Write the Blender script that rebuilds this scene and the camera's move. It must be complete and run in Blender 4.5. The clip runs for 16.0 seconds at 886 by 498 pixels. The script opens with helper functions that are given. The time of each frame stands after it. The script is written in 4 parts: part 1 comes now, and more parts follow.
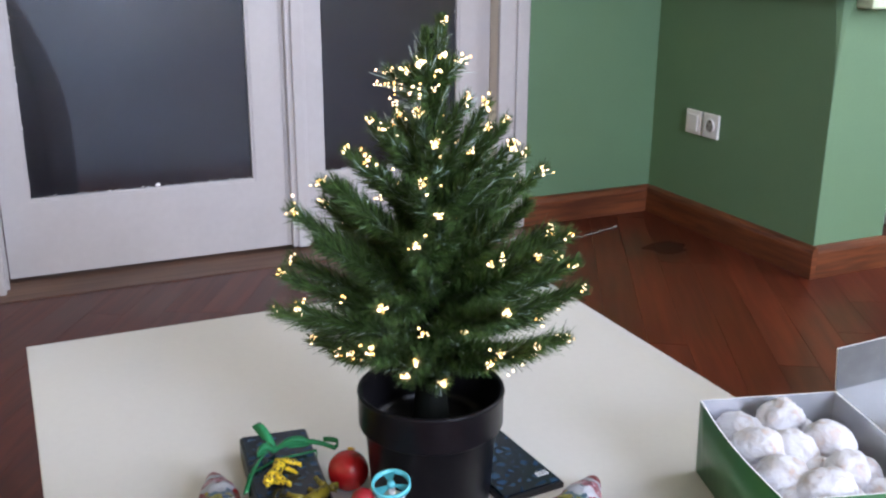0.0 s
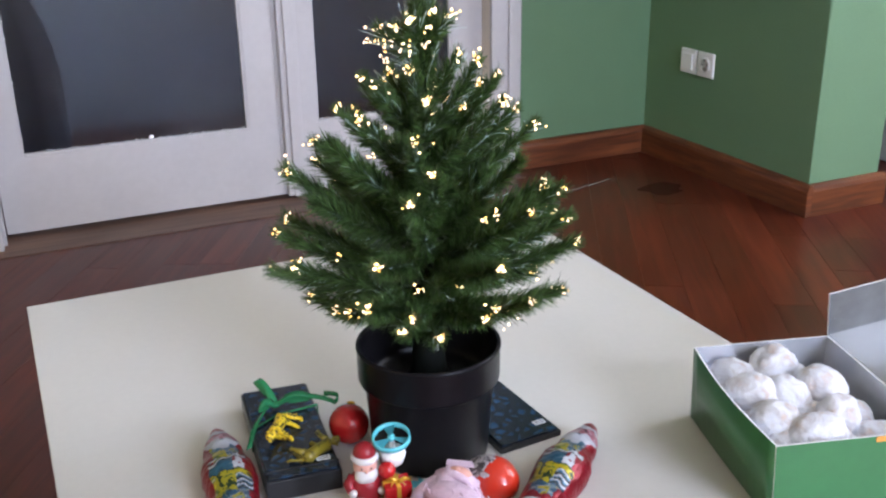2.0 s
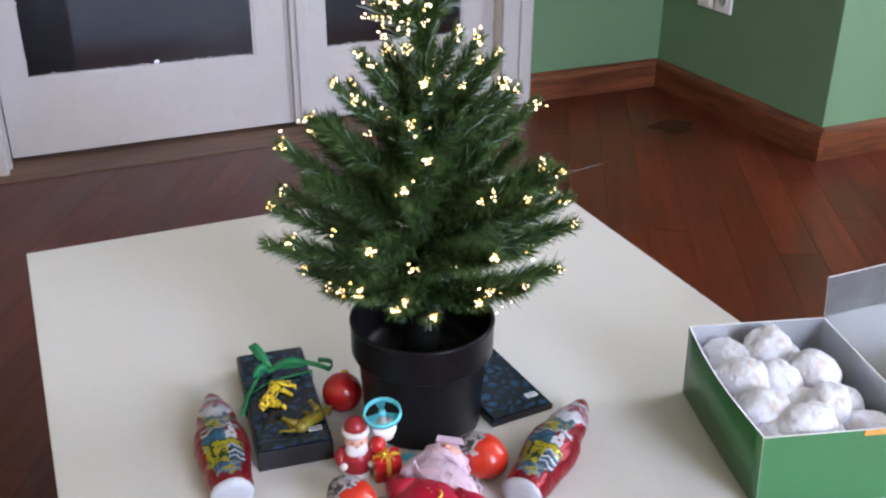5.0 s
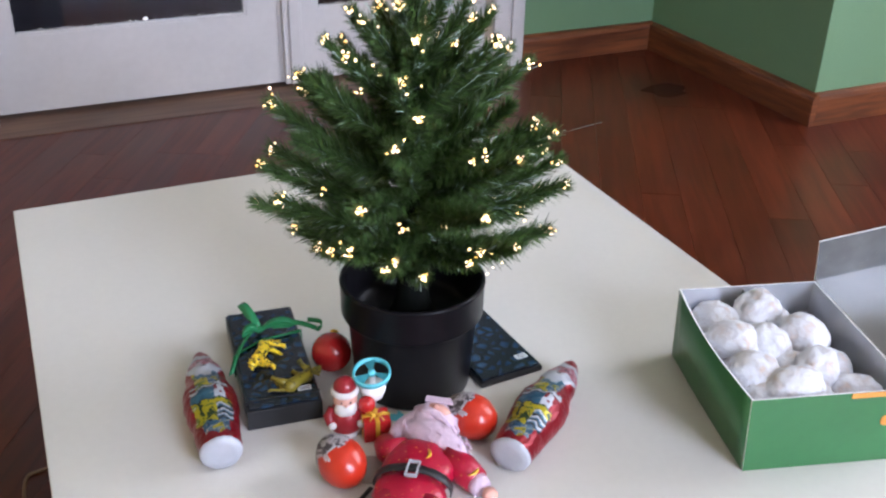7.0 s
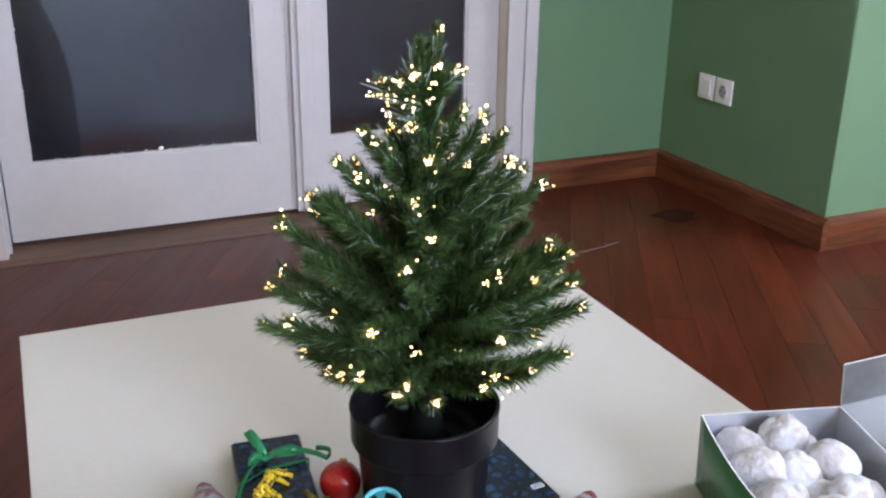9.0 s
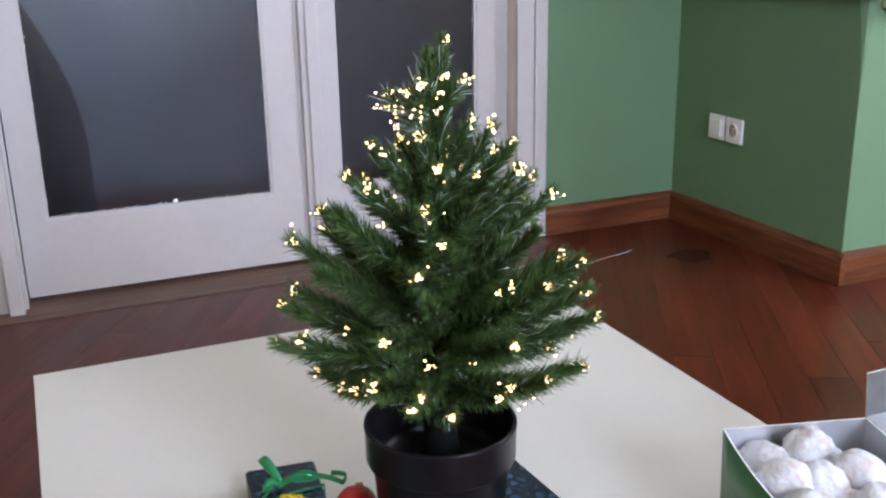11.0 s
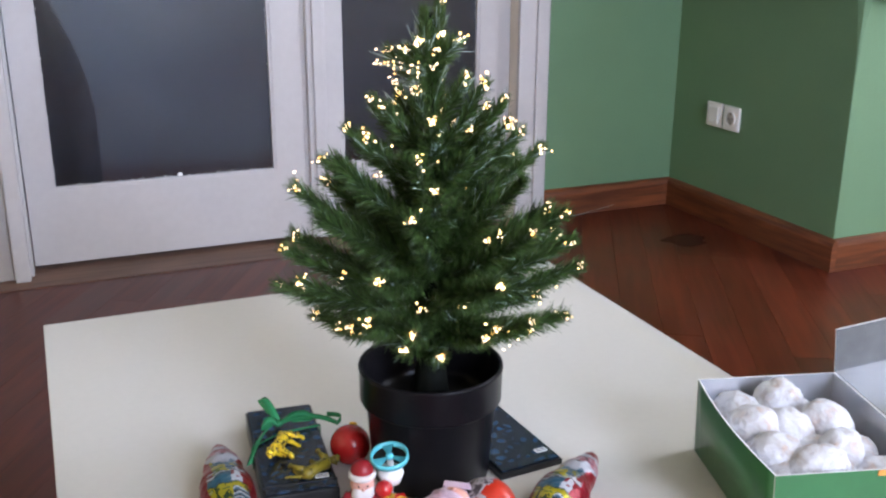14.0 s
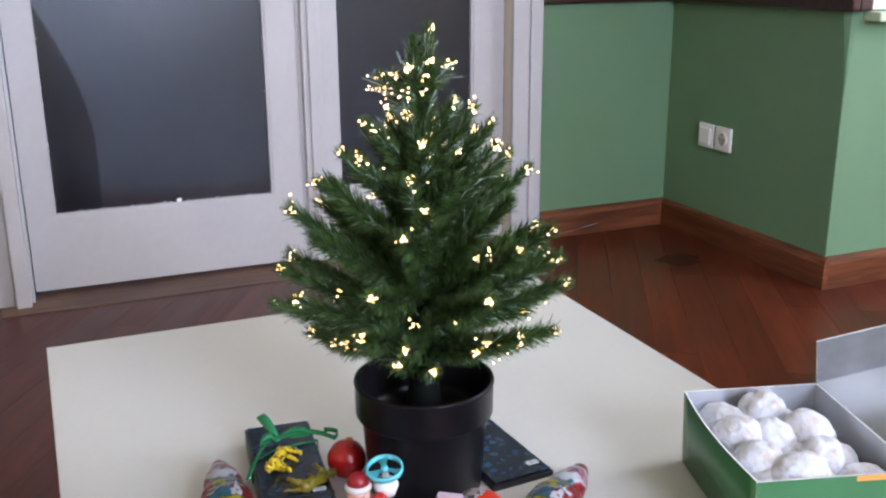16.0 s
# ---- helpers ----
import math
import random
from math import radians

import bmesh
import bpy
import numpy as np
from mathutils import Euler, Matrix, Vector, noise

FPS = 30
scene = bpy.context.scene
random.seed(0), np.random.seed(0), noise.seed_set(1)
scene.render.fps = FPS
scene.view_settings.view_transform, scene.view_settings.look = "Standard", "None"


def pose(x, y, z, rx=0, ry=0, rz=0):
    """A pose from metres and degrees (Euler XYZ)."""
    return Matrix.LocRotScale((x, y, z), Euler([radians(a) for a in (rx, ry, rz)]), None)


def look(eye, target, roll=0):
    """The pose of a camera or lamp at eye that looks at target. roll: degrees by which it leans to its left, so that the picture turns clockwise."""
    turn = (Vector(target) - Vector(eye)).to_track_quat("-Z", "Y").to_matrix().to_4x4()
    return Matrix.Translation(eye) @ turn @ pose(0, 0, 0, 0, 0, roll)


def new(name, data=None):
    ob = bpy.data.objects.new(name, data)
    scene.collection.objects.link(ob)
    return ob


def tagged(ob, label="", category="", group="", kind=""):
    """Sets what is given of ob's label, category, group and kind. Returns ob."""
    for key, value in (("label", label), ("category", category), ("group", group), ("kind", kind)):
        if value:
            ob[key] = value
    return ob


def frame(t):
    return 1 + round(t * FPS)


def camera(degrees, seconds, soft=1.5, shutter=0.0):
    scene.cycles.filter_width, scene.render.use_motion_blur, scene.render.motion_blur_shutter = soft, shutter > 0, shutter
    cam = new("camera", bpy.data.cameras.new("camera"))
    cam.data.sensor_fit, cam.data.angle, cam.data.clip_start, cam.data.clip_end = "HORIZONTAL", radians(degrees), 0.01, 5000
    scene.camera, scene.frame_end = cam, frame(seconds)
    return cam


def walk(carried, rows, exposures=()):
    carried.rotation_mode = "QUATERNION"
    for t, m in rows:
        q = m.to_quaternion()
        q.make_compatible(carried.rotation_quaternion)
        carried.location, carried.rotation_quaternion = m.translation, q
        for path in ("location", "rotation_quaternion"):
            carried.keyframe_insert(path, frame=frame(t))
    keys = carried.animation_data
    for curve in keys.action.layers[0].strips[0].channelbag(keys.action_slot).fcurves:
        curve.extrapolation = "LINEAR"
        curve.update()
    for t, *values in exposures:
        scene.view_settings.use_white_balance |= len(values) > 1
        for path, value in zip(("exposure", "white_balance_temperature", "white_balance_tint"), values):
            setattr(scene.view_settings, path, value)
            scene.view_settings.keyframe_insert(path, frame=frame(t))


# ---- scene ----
cam = camera(48.7, 16.0, soft=2.3)
PATH = [
    (0, (0.018, 0.027, 0.971), (0.805, 1.76, 0.356), 0.3),
    (0.5, (0.019, 0.028, 0.971), (0.801, 1.756, 0.338), 0.4),
    (1, (0.018, 0.025, 0.974), (0.801, 1.74, 0.305), -0.3),
    (1.5, (0.018, 0.024, 0.978), (0.806, 1.721, 0.271), -0.6),
    (2, (0.02, 0.025, 0.985), (0.795, 1.72, 0.258), -0.9),
    (2.5, (0.019, 0.029, 0.997), (0.84, 1.701, 0.269), -0.0),
    (3, (0.03, 0.036, 1.015), (0.844, 1.698, 0.258), 0.0),
    (3.5, (0.041, 0.047, 1.033), (0.787, 1.705, 0.201), -0.8),
    (6, (0.046, 0.048, 1.035), (0.78, 1.67, 0.124), 1.0),
    (6.5, (0.047, 0.049, 1.032), (0.784, 1.651, 0.09), 1.4),
    (7, (0.046, 0.051, 1.03), (0.778, 1.65, 0.078), 1.2),
    (7.5, (0.044, 0.056, 1.028), (0.775, 1.664, 0.09), 1.3),
    (8, (0.046, 0.059, 1.028), (0.781, 1.691, 0.135), 1.0),
    (8.5, (0.048, 0.064, 1.023), (0.818, 1.725, 0.218), 1.3),
    (9, (0.05, 0.066, 1.018), (0.804, 1.774, 0.301), 0.7),
    (11.5, (0.05, 0.052, 0.969), (0.791, 1.809, 0.366), -1.1),
    (12, (0.047, 0.046, 0.962), (0.795, 1.787, 0.323), -0.4),
    (12.5, (0.045, 0.04, 0.958), (0.797, 1.787, 0.339), -0.2),
    (13, (0.039, 0.028, 0.961), (0.783, 1.792, 0.385), -0.1),
    (13.5, (0.033, 0.01, 0.957), (0.775, 1.764, 0.346), 0.4),
    (14, (0.033, -0.002, 0.959), (0.769, 1.75, 0.337), 0.2),
    (14.5, (0.03, -0.016, 0.962), (0.775, 1.75, 0.392), -0.0),
    (15, (0.03, -0.025, 0.963), (0.796, 1.733, 0.396), 0.1),
    (15.5, (0.028, -0.032, 0.965), (0.782, 1.73, 0.394), -0.1),
    (16, (0.027, -0.035, 0.964), (0.771, 1.73, 0.388), -0.4),
]
walk(cam, [(t, look(eye, target, roll)) for t, eye, target, roll in PATH])

# ---- world and light ----
world = bpy.data.worlds.new("daylight")
scene.world = world
world.use_nodes = True
sky = world.node_tree.nodes.new("ShaderNodeTexSky")
sky.sky_type, sky.sun_disc = "NISHITA", False
sky.sun_elevation, sky.sun_rotation = radians(40), radians(300)
world.node_tree.links.new(sky.outputs[0], world.node_tree.nodes["Background"].inputs[0])
world.node_tree.nodes["Background"].inputs[1].default_value = 0.1
sun = new("sun", bpy.data.lights.new("sun", "SUN"))
sun.data.energy, sun.data.angle, sun.data.color = 2.5, radians(0.5), (1, 0.95, 0.88)
sun.matrix_world = look((-6, 6, 8), (0, 0, 0))
# the sky's light, in the openings of the windows in the south and east walls
ROOM_Y0, ROOM_X1 = -2.6, 3.6
WIN_X0, WIN_X1, WIN_Z0, WIN_Z1 = 0.4, 1.75, 1.0, 2.85
daylight = new("window_daylight", bpy.data.lights.new("window_daylight", "AREA"))
daylight.data.shape, daylight.data.size, daylight.data.size_y = "RECTANGLE", WIN_X1 - WIN_X0 - 0.1, WIN_Z1 - WIN_Z0 - 0.1
daylight.data.energy, daylight.data.color = 190, (0.665, 0.752, 1.0)
daylight.matrix_world = look(((WIN_X0 + WIN_X1) / 2, ROOM_Y0 - 0.08, (WIN_Z0 + WIN_Z1) / 2), ((WIN_X0 + WIN_X1) / 2 - 0.2, 1.5, 0.9))
# unseen east window, added to light the pier and the table's right side
EWIN_Y0, EWIN_Y1, EWIN_Z0, EWIN_Z1 = -0.7, 1.0, 0.9, 2.85
side_day = new("side_daylight", bpy.data.lights.new("side_daylight", "AREA"))
side_day.data.shape, side_day.data.size, side_day.data.size_y = "RECTANGLE", EWIN_Y1 - EWIN_Y0 - 0.1, EWIN_Z1 - EWIN_Z0 - 0.1
side_day.data.energy, side_day.data.color = 115, (0.785, 0.832, 1.0)
side_day.matrix_world = look((ROOM_X1 + 0.08, (EWIN_Y0 + EWIN_Y1) / 2, (EWIN_Z0 + EWIN_Z1) / 2), (0.8, 0.6, 0.8))
# fill lamp added in an unseen hall opening, to brighten the door's glass
hall_fill = new("hall_fill_lamp", bpy.data.lights.new("hall_fill_lamp", "AREA"))
hall_fill.data.shape, hall_fill.data.size, hall_fill.data.size_y = "RECTANGLE", 0.6, 1.2
hall_fill.data.energy, hall_fill.data.color = 34, (0.78, 0.86, 1.0)
hall_fill.matrix_world = look((-1.29, 3.65, 1.6), (0, 3.65, 1.3))

PATCH = (1.93, 2.482)              # middle of the dark patch on the floor
TABLE = 0.44                       # height of the table's top
EAST, NORTH = 2.15, 2.90           # faces of the green walls
PIER_Y, PIER_X1 = 2.08, 2.425       # the pier: its face to the room and its far edge


# ---- materials ----
def mat(name, color, rough=0.5, metal=0.0, var=0.12, scale=6.0, bump=0.05, fine=90.0, coat=0.0, stretch=(1, 1, 1), island=0.0, spec=0.5):
    """A surface with broad stains, fine grain and relief."""
    m = bpy.data.materials.new(name)
    m.use_nodes = True
    n, l = m.node_tree.nodes, m.node_tree.links
    b = n["Principled BSDF"]
    b.inputs["Roughness"].default_value, b.inputs["Metallic"].default_value = rough, metal
    b.inputs["Coat Weight"].default_value, b.inputs["Specular IOR Level"].default_value = coat, spec
    co, mp = n.new("ShaderNodeTexCoord"), n.new("ShaderNodeMapping")
    mp.inputs["Scale"].default_value = stretch
    l.new(co.outputs["Object"], mp.inputs["Vector"])
    broad, grain = n.new("ShaderNodeTexNoise"), n.new("ShaderNodeTexNoise")
    for t, s, d in ((broad, scale, 3), (grain, fine, 5)):
        t.inputs["Scale"].default_value, t.inputs["Detail"].default_value = s, d
        l.new(mp.outputs[0], t.inputs["Vector"])
    mix = n.new("ShaderNodeMath")
    mix.operation = "MULTIPLY_ADD"
    mix.inputs[1].default_value = 0.6
    l.new(broad.outputs[0], mix.inputs[0])
    half = n.new("ShaderNodeMath")
    half.operation = "MULTIPLY"
    half.inputs[1].default_value = 0.4
    l.new(grain.outputs[0], half.inputs[0])
    l.new(half.outputs[0], mix.inputs[2])
    ramp = n.new("ShaderNodeMapRange")
    ramp.inputs[1].default_value, ramp.inputs[2].default_value = 0.3, 0.7
    ramp.inputs[3].default_value, ramp.inputs[4].default_value = 1 - var, 1 + var
    l.new(mix.outputs[0], ramp.inputs[0])
    tone = n.new("ShaderNodeVectorMath")
    tone.operation = "SCALE"
    tone.inputs[0].default_value = color
    last = ramp.outputs[0]
    if island:
        geo, jit, mul = n.new("ShaderNodeNewGeometry"), n.new("ShaderNodeMapRange"), n.new("ShaderNodeMath")
        jit.inputs[3].default_value, jit.inputs[4].default_value = 1 - island, 1 + island
        mul.operation = "MULTIPLY"
        l.new(geo.outputs["Random Per Island"], jit.inputs[0])
        l.new(jit.outputs[0], mul.inputs[0])
        l.new(last, mul.inputs[1])
        last = mul.outputs[0]
    l.new(last, tone.inputs["Scale"])
    l.new(tone.outputs[0], b.inputs["Base Color"])
    if bump:
        bp = n.new("ShaderNodeBump")
        bp.inputs["Strength"].default_value, bp.inputs["Distance"].default_value = bump, 0.002
        l.new(grain.outputs[0], bp.inputs["Height"])
        l.new(bp.outputs[0], b.inputs["Normal"])
    return m


def wood(name, dark, light, rough, along=(1.6, 22, 22), piece=0.35, shine=0.5):
    """Planks with long grain along x, each piece of its own tone."""
    m = bpy.data.materials.new(name)
    m.use_nodes = True
    n, l = m.node_tree.nodes, m.node_tree.links
    b = n["Principled BSDF"]
    b.inputs["Specular IOR Level"].default_value = shine
    co, info, add, mp = n.new("ShaderNodeTexCoord"), n.new("ShaderNodeObjectInfo"), n.new("ShaderNodeVectorMath"), n.new("ShaderNodeMapping")
    shift = n.new("ShaderNodeVectorMath")
    shift.operation = "SCALE"
    shift.inputs[0].default_value = (13, 7, 3)
    l.new(info.outputs["Random"], shift.inputs["Scale"])
    l.new(co.outputs["Object"], add.inputs[0])
    l.new(shift.outputs[0], add.inputs[1])
    l.new(add.outputs[0], mp.inputs["Vector"])
    mp.inputs["Scale"].default_value = along
    grain, broad = n.new("ShaderNodeTexNoise"), n.new("ShaderNodeTexNoise")
    grain.inputs["Scale"].default_value, grain.inputs["Detail"].default_value, grain.inputs["Distortion"].default_value = 2.2, 6, 0.6
    broad.inputs["Scale"].default_value = 3.0
    l.new(mp.outputs[0], grain.inputs["Vector"])
    l.new(add.outputs[0], broad.inputs["Vector"])
    ramp = n.new("ShaderNodeValToRGB")
    ramp.color_ramp.elements[0].position, ramp.color_ramp.elements[1].position = 0.36, 0.66
    ramp.color_ramp.elements[0].color, ramp.color_ramp.elements[1].color = (*dark, 1), (*light, 1)
    l.new(grain.outputs[0], ramp.inputs[0])
    tone = n.new("ShaderNodeMapRange")
    tone.inputs[3].default_value, tone.inputs[4].default_value = 1 - piece, 1 + piece
    l.new(info.outputs["Random"], tone.inputs[0])
    stain = n.new("ShaderNodeMapRange")
    stain.inputs[1].default_value, stain.inputs[2].default_value, stain.inputs[3].default_value, stain.inputs[4].default_value = 0.3, 0.7, 0.8, 1.2
    l.new(broad.outputs[0], stain.inputs[0])
    mul, out = n.new("ShaderNodeMath"), n.new("ShaderNodeVectorMath")
    mul.operation, out.operation = "MULTIPLY", "SCALE"
    l.new(tone.outputs[0], mul.inputs[0])
    l.new(stain.outputs[0], mul.inputs[1])
    l.new(ramp.outputs[0], out.inputs[0])
    l.new(mul.outputs[0], out.inputs["Scale"])
    l.new(out.outputs[0], b.inputs["Base Color"])
    rg = n.new("ShaderNodeMapRange")
    rg.inputs[3].default_value, rg.inputs[4].default_value = rough - 0.08, rough + 0.12
    l.new(broad.outputs[0], rg.inputs[0])
    l.new(rg.outputs[0], b.inputs["Roughness"])
    bp = n.new("ShaderNodeBump")
    bp.inputs["Strength"].default_value, bp.inputs["Distance"].default_value = 0.08, 0.001
    l.new(grain.outputs[0], bp.inputs["Height"])
    l.new(bp.outputs[0], b.inputs["Normal"])
    return m


def blotched(name, stops, scale, rough, metal=0.0, bump=0.1, detail=2.0, coat=0.0, blend="CONSTANT", swirl=0.8):
    """Hard-edged patches of print in several colours: stops of (position, colour)."""
    m = bpy.data.materials.new(name)
    m.use_nodes = True
    n, l = m.node_tree.nodes, m.node_tree.links
    b = n["Principled BSDF"]
    b.inputs["Roughness"].default_value, b.inputs["Metallic"].default_value, b.inputs["Coat Weight"].default_value = rough, metal, coat
    co, t = n.new("ShaderNodeTexCoord"), n.new("ShaderNodeTexNoise")
    t.inputs["Scale"].default_value, t.inputs["Detail"].default_value, t.inputs["Distortion"].default_value = scale, detail, swirl
    l.new(co.outputs["Object"], t.inputs["Vector"])
    r = n.new("ShaderNodeValToRGB")
    r.color_ramp.interpolation = blend
    while len(r.color_ramp.elements) < len(stops):
        r.color_ramp.elements.new(0.5)
    for e, (p, c) in zip(r.color_ramp.elements, stops):
        e.position, e.color = p, (*c, 1)
    l.new(t.outputs[0], r.inputs[0])
    l.new(r.outputs[0], b.inputs["Base Color"])
    w = n.new("ShaderNodeTexNoise")
    w.inputs["Scale"].default_value = 160
    l.new(co.outputs["Object"], w.inputs["Vector"])
    bp = n.new("ShaderNodeBump")
    bp.inputs["Strength"].default_value, bp.inputs["Distance"].default_value = bump, 0.003
    l.new(w.outputs[0], bp.inputs["Height"])
    l.new(bp.outputs[0], b.inputs["Normal"])
    return m


def cells(name, dark, light, scale, rough):
    """A printed cover of dark blue scales with darker joints."""
    m = bpy.data.materials.new(name)
    m.use_nodes = True
    n, l = m.node_tree.nodes, m.node_tree.links
    b = n["Principled BSDF"]
    b.inputs["Roughness"].default_value = rough
    co, v, t = n.new("ShaderNodeTexCoord"), n.new("ShaderNodeTexVoronoi"), n.new("ShaderNodeTexNoise")
    v.feature, v.inputs["Scale"].default_value = "DISTANCE_TO_EDGE", scale
    t.inputs["Scale"].default_value = scale * 0.45
    l.new(co.outputs["Object"], v.inputs["Vector"])
    l.new(co.outputs["Object"], t.inputs["Vector"])
    mul = n.new("ShaderNodeMath")
    mul.operation = "MULTIPLY"
    l.new(v.outputs["Distance"], mul.inputs[0])
    l.new(t.outputs[0], mul.inputs[1])
    r = n.new("ShaderNodeValToRGB")
    r.color_ramp.elements[0].position, r.color_ramp.elements[1].position = 0.04, 0.22
    r.color_ramp.elements[0].color, r.color_ramp.elements[1].color = (*dark, 1), (*light, 1)
    l.new(mul.outputs[0], r.inputs[0])
    l.new(r.outputs[0], b.inputs["Base Color"])
    return m


def glass(name, tint, rough):
    m = bpy.data.materials.new(name)
    m.use_nodes = True
    n, l = m.node_tree.nodes, m.node_tree.links
    b = n["Principled BSDF"]
    b.inputs["Base Color"].default_value, b.inputs["Roughness"].default_value = (*tint, 1), rough
    b.inputs["Transmission Weight"].default_value = 1.0
    t, co, bp = n.new("ShaderNodeTexNoise"), n.new("ShaderNodeTexCoord"), n.new("ShaderNodeBump")
    t.inputs["Scale"].default_value = 35
    bp.inputs["Strength"].default_value, bp.inputs["Distance"].default_value = 0.04, 0.002
    l.new(co.outputs["Object"], t.inputs["Vector"])
    l.new(t.outputs[0], bp.inputs["Height"])
    l.new(bp.outputs[0], b.inputs["Normal"])
    return m


def glow(name, stops, strength):
    """Light points, each of its own tint."""
    m = bpy.data.materials.new(name)
    m.use_nodes = True
    n, l = m.node_tree.nodes, m.node_tree.links
    b = n["Principled BSDF"]
    geo, r = n.new("ShaderNodeNewGeometry"), n.new("ShaderNodeValToRGB")
    while len(r.color_ramp.elements) < len(stops):
        r.color_ramp.elements.new(0.5)
    for e, (p, c) in zip(r.color_ramp.elements, stops):
        e.position, e.color = p, (*c, 1)
    l.new(geo.outputs["Random Per Island"], r.inputs[0])
    l.new(r.outputs[0], b.inputs["Emission Color"])
    b.inputs["Emission Strength"].default_value = strength
    b.inputs["Base Color"].default_value = (0.8, 0.7, 0.5, 1)
    return m


GREEN = mat("green_wall_paint", (0.12, 0.218, 0.118), 0.75, var=0.05, scale=2.5, bump=0.12, fine=140)
# unseen walls and ceiling, tinted warm to bounce warm light into the room
PALE = mat("warm_bounce_paint", (0.86, 0.69, 0.42), 0.8, var=0.05, scale=2, bump=0.1)
CEIL = mat("ceiling_paint", (0.82, 0.77, 0.67), 0.85, var=0.03, scale=2, bump=0.1)
WHITE = mat("white_gloss_paint", (0.48, 0.466, 0.468), 0.38, var=0.06, scale=5, bump=0.1, fine=45)
CREAM = mat("cream_paint", (0.72, 0.66, 0.58), 0.5, var=0.08, scale=7, bump=0.1)
PLANK = wood("reddish_plank", (0.062, 0.0114, 0.005), (0.099, 0.0194, 0.008), 0.3, piece=0.15, shine=0.3)
SILL = wood("worn_sill_wood", (0.085, 0.043, 0.028), (0.155, 0.085, 0.054), 0.5, piece=0.05)
BASE = wood("baseboard_wood", (0.085, 0.023, 0.0085), (0.19, 0.057, 0.018), 0.42, along=(2.2, 2.2, 26), piece=0.1)
RAILW = wood("dark_rail_wood", (0.02, 0.006, 0.005), (0.042, 0.012, 0.009), 0.35, piece=0.05)
GROUT = mat("joint_dark", (0.05, 0.014, 0.008), 0.8)
LAMINATE = mat("cream_laminate", (0.6, 0.582, 0.54), 0.42, var=0.035, scale=3, bump=0.03, fine=120)
PLASTIC = mat("white_plastic", (0.82, 0.81, 0.8), 0.35, var=0.03, bump=0.0)
DARKHOLE = mat("dark_plastic", (0.06, 0.055, 0.05), 0.5)
GLASS = glass("dim_glass", (0.43, 0.46, 0.53), 0.2)
CLEAR = glass("clear_glass", (0.95, 0.97, 0.97), 0.0)
HALL = mat("hall_paint", (0.38, 0.4, 0.45), 0.8)
EARTH = mat("street_ground", (0.12, 0.12, 0.11), 0.9)
POT = mat("black_pot_plastic", (0.007, 0.0065, 0.008), 0.28, var=0.25, bump=0.04, fine=60, spec=0.12)
TRUNK = mat("trunk_wrap", (0.004, 0.005, 0.004), 0.7, var=0.3, spec=0.08)
NEEDLE = mat("needle_green", (0.053, 0.102, 0.027), 0.38, var=0.35, scale=22, bump=0.0, island=0.65, spec=0.45)
FIBRE = mat("clear_fibre", (0.55, 0.72, 0.68), 0.12, var=0.1, bump=0.0, island=0.3, coat=0.5)
LIGHTS = glow("fibre_light", [(0.0, (1.0, 0.5, 0.1)), (0.35, (1.0, 0.66, 0.28)), (0.7, (1.0, 0.76, 0.46)), (1.0, (1.0, 0.66, 0.5))], 5.5)
BOXGREEN = mat("green_print_card", (0.036, 0.16, 0.055), 0.28, var=0.08, scale=14, bump=0.03)
FOIL = mat("silver_card", (0.66, 0.7, 0.76), 0.12, metal=1.0, var=0.25, scale=18, bump=0.4, fine=34)
# same foil on the lid, darkened and warmed in place of its reflections
LIDCARD = mat("lid_foil_toned", (0.19, 0.178, 0.16), 0.5, metal=0.4, var=0.1, scale=14, bump=0.04, fine=30)
LINING = mat("silver_lining", (0.7, 0.72, 0.77), 0.22, metal=0.6, var=0.1, scale=14, bump=0.14, fine=30)
CARDEDGE = mat("card_edge", (0.78, 0.78, 0.78), 0.6)
ORANGE = mat("orange_print", (0.75, 0.3, 0.06), 0.4, var=0.08)
SUGAR = blotched("powder_sugar", [(0.0, (0.38, 0.24, 0.16)), (0.29, (0.54, 0.43, 0.37)), (0.4, (0.53, 0.51, 0.52)), (0.52, (0.63, 0.635, 0.67)), (1.0, (0.68, 0.69, 0.74))], 62, 0.9, bump=0.8, detail=4.0, blend="LINEAR")
BLACKCARD = mat("black_card", (0.012, 0.013, 0.016), 0.32, var=0.2)
COVER = cells("dark_blue_scales", (0.004, 0.008, 0.015), (0.02, 0.06, 0.12), 85, 0.25)
STICKER = mat("white_sticker", (0.75, 0.77, 0.78), 0.5)
GREYINK = mat("grey_ink", (0.12, 0.12, 0.13), 0.6)
RIBBON = mat("green_ribbon", (0.02, 0.2, 0.075), 0.18, metal=0.25, var=0.15, bump=0.0)
SPOTS = blotched("spotted_yellow", [(0.0, (0.03, 0.02, 0.008)), (0.44, (0.85, 0.6, 0.03))], 400, 0.4, bump=0.0, detail=0.5)
OLIVE = blotched("olive_mottle", [(0.0, (0.06, 0.05, 0.008)), (0.38, (0.2, 0.155, 0.013))], 300, 0.4, bump=0.0)
REDGLOSS = mat("red_gloss", (0.42, 0.012, 0.014), 0.25, var=0.08, bump=0.02, coat=0.3)
ORANGERED = mat("orange_red_foil", (0.45, 0.024, 0.009), 0.28, var=0.06, bump=0.06, fine=70)
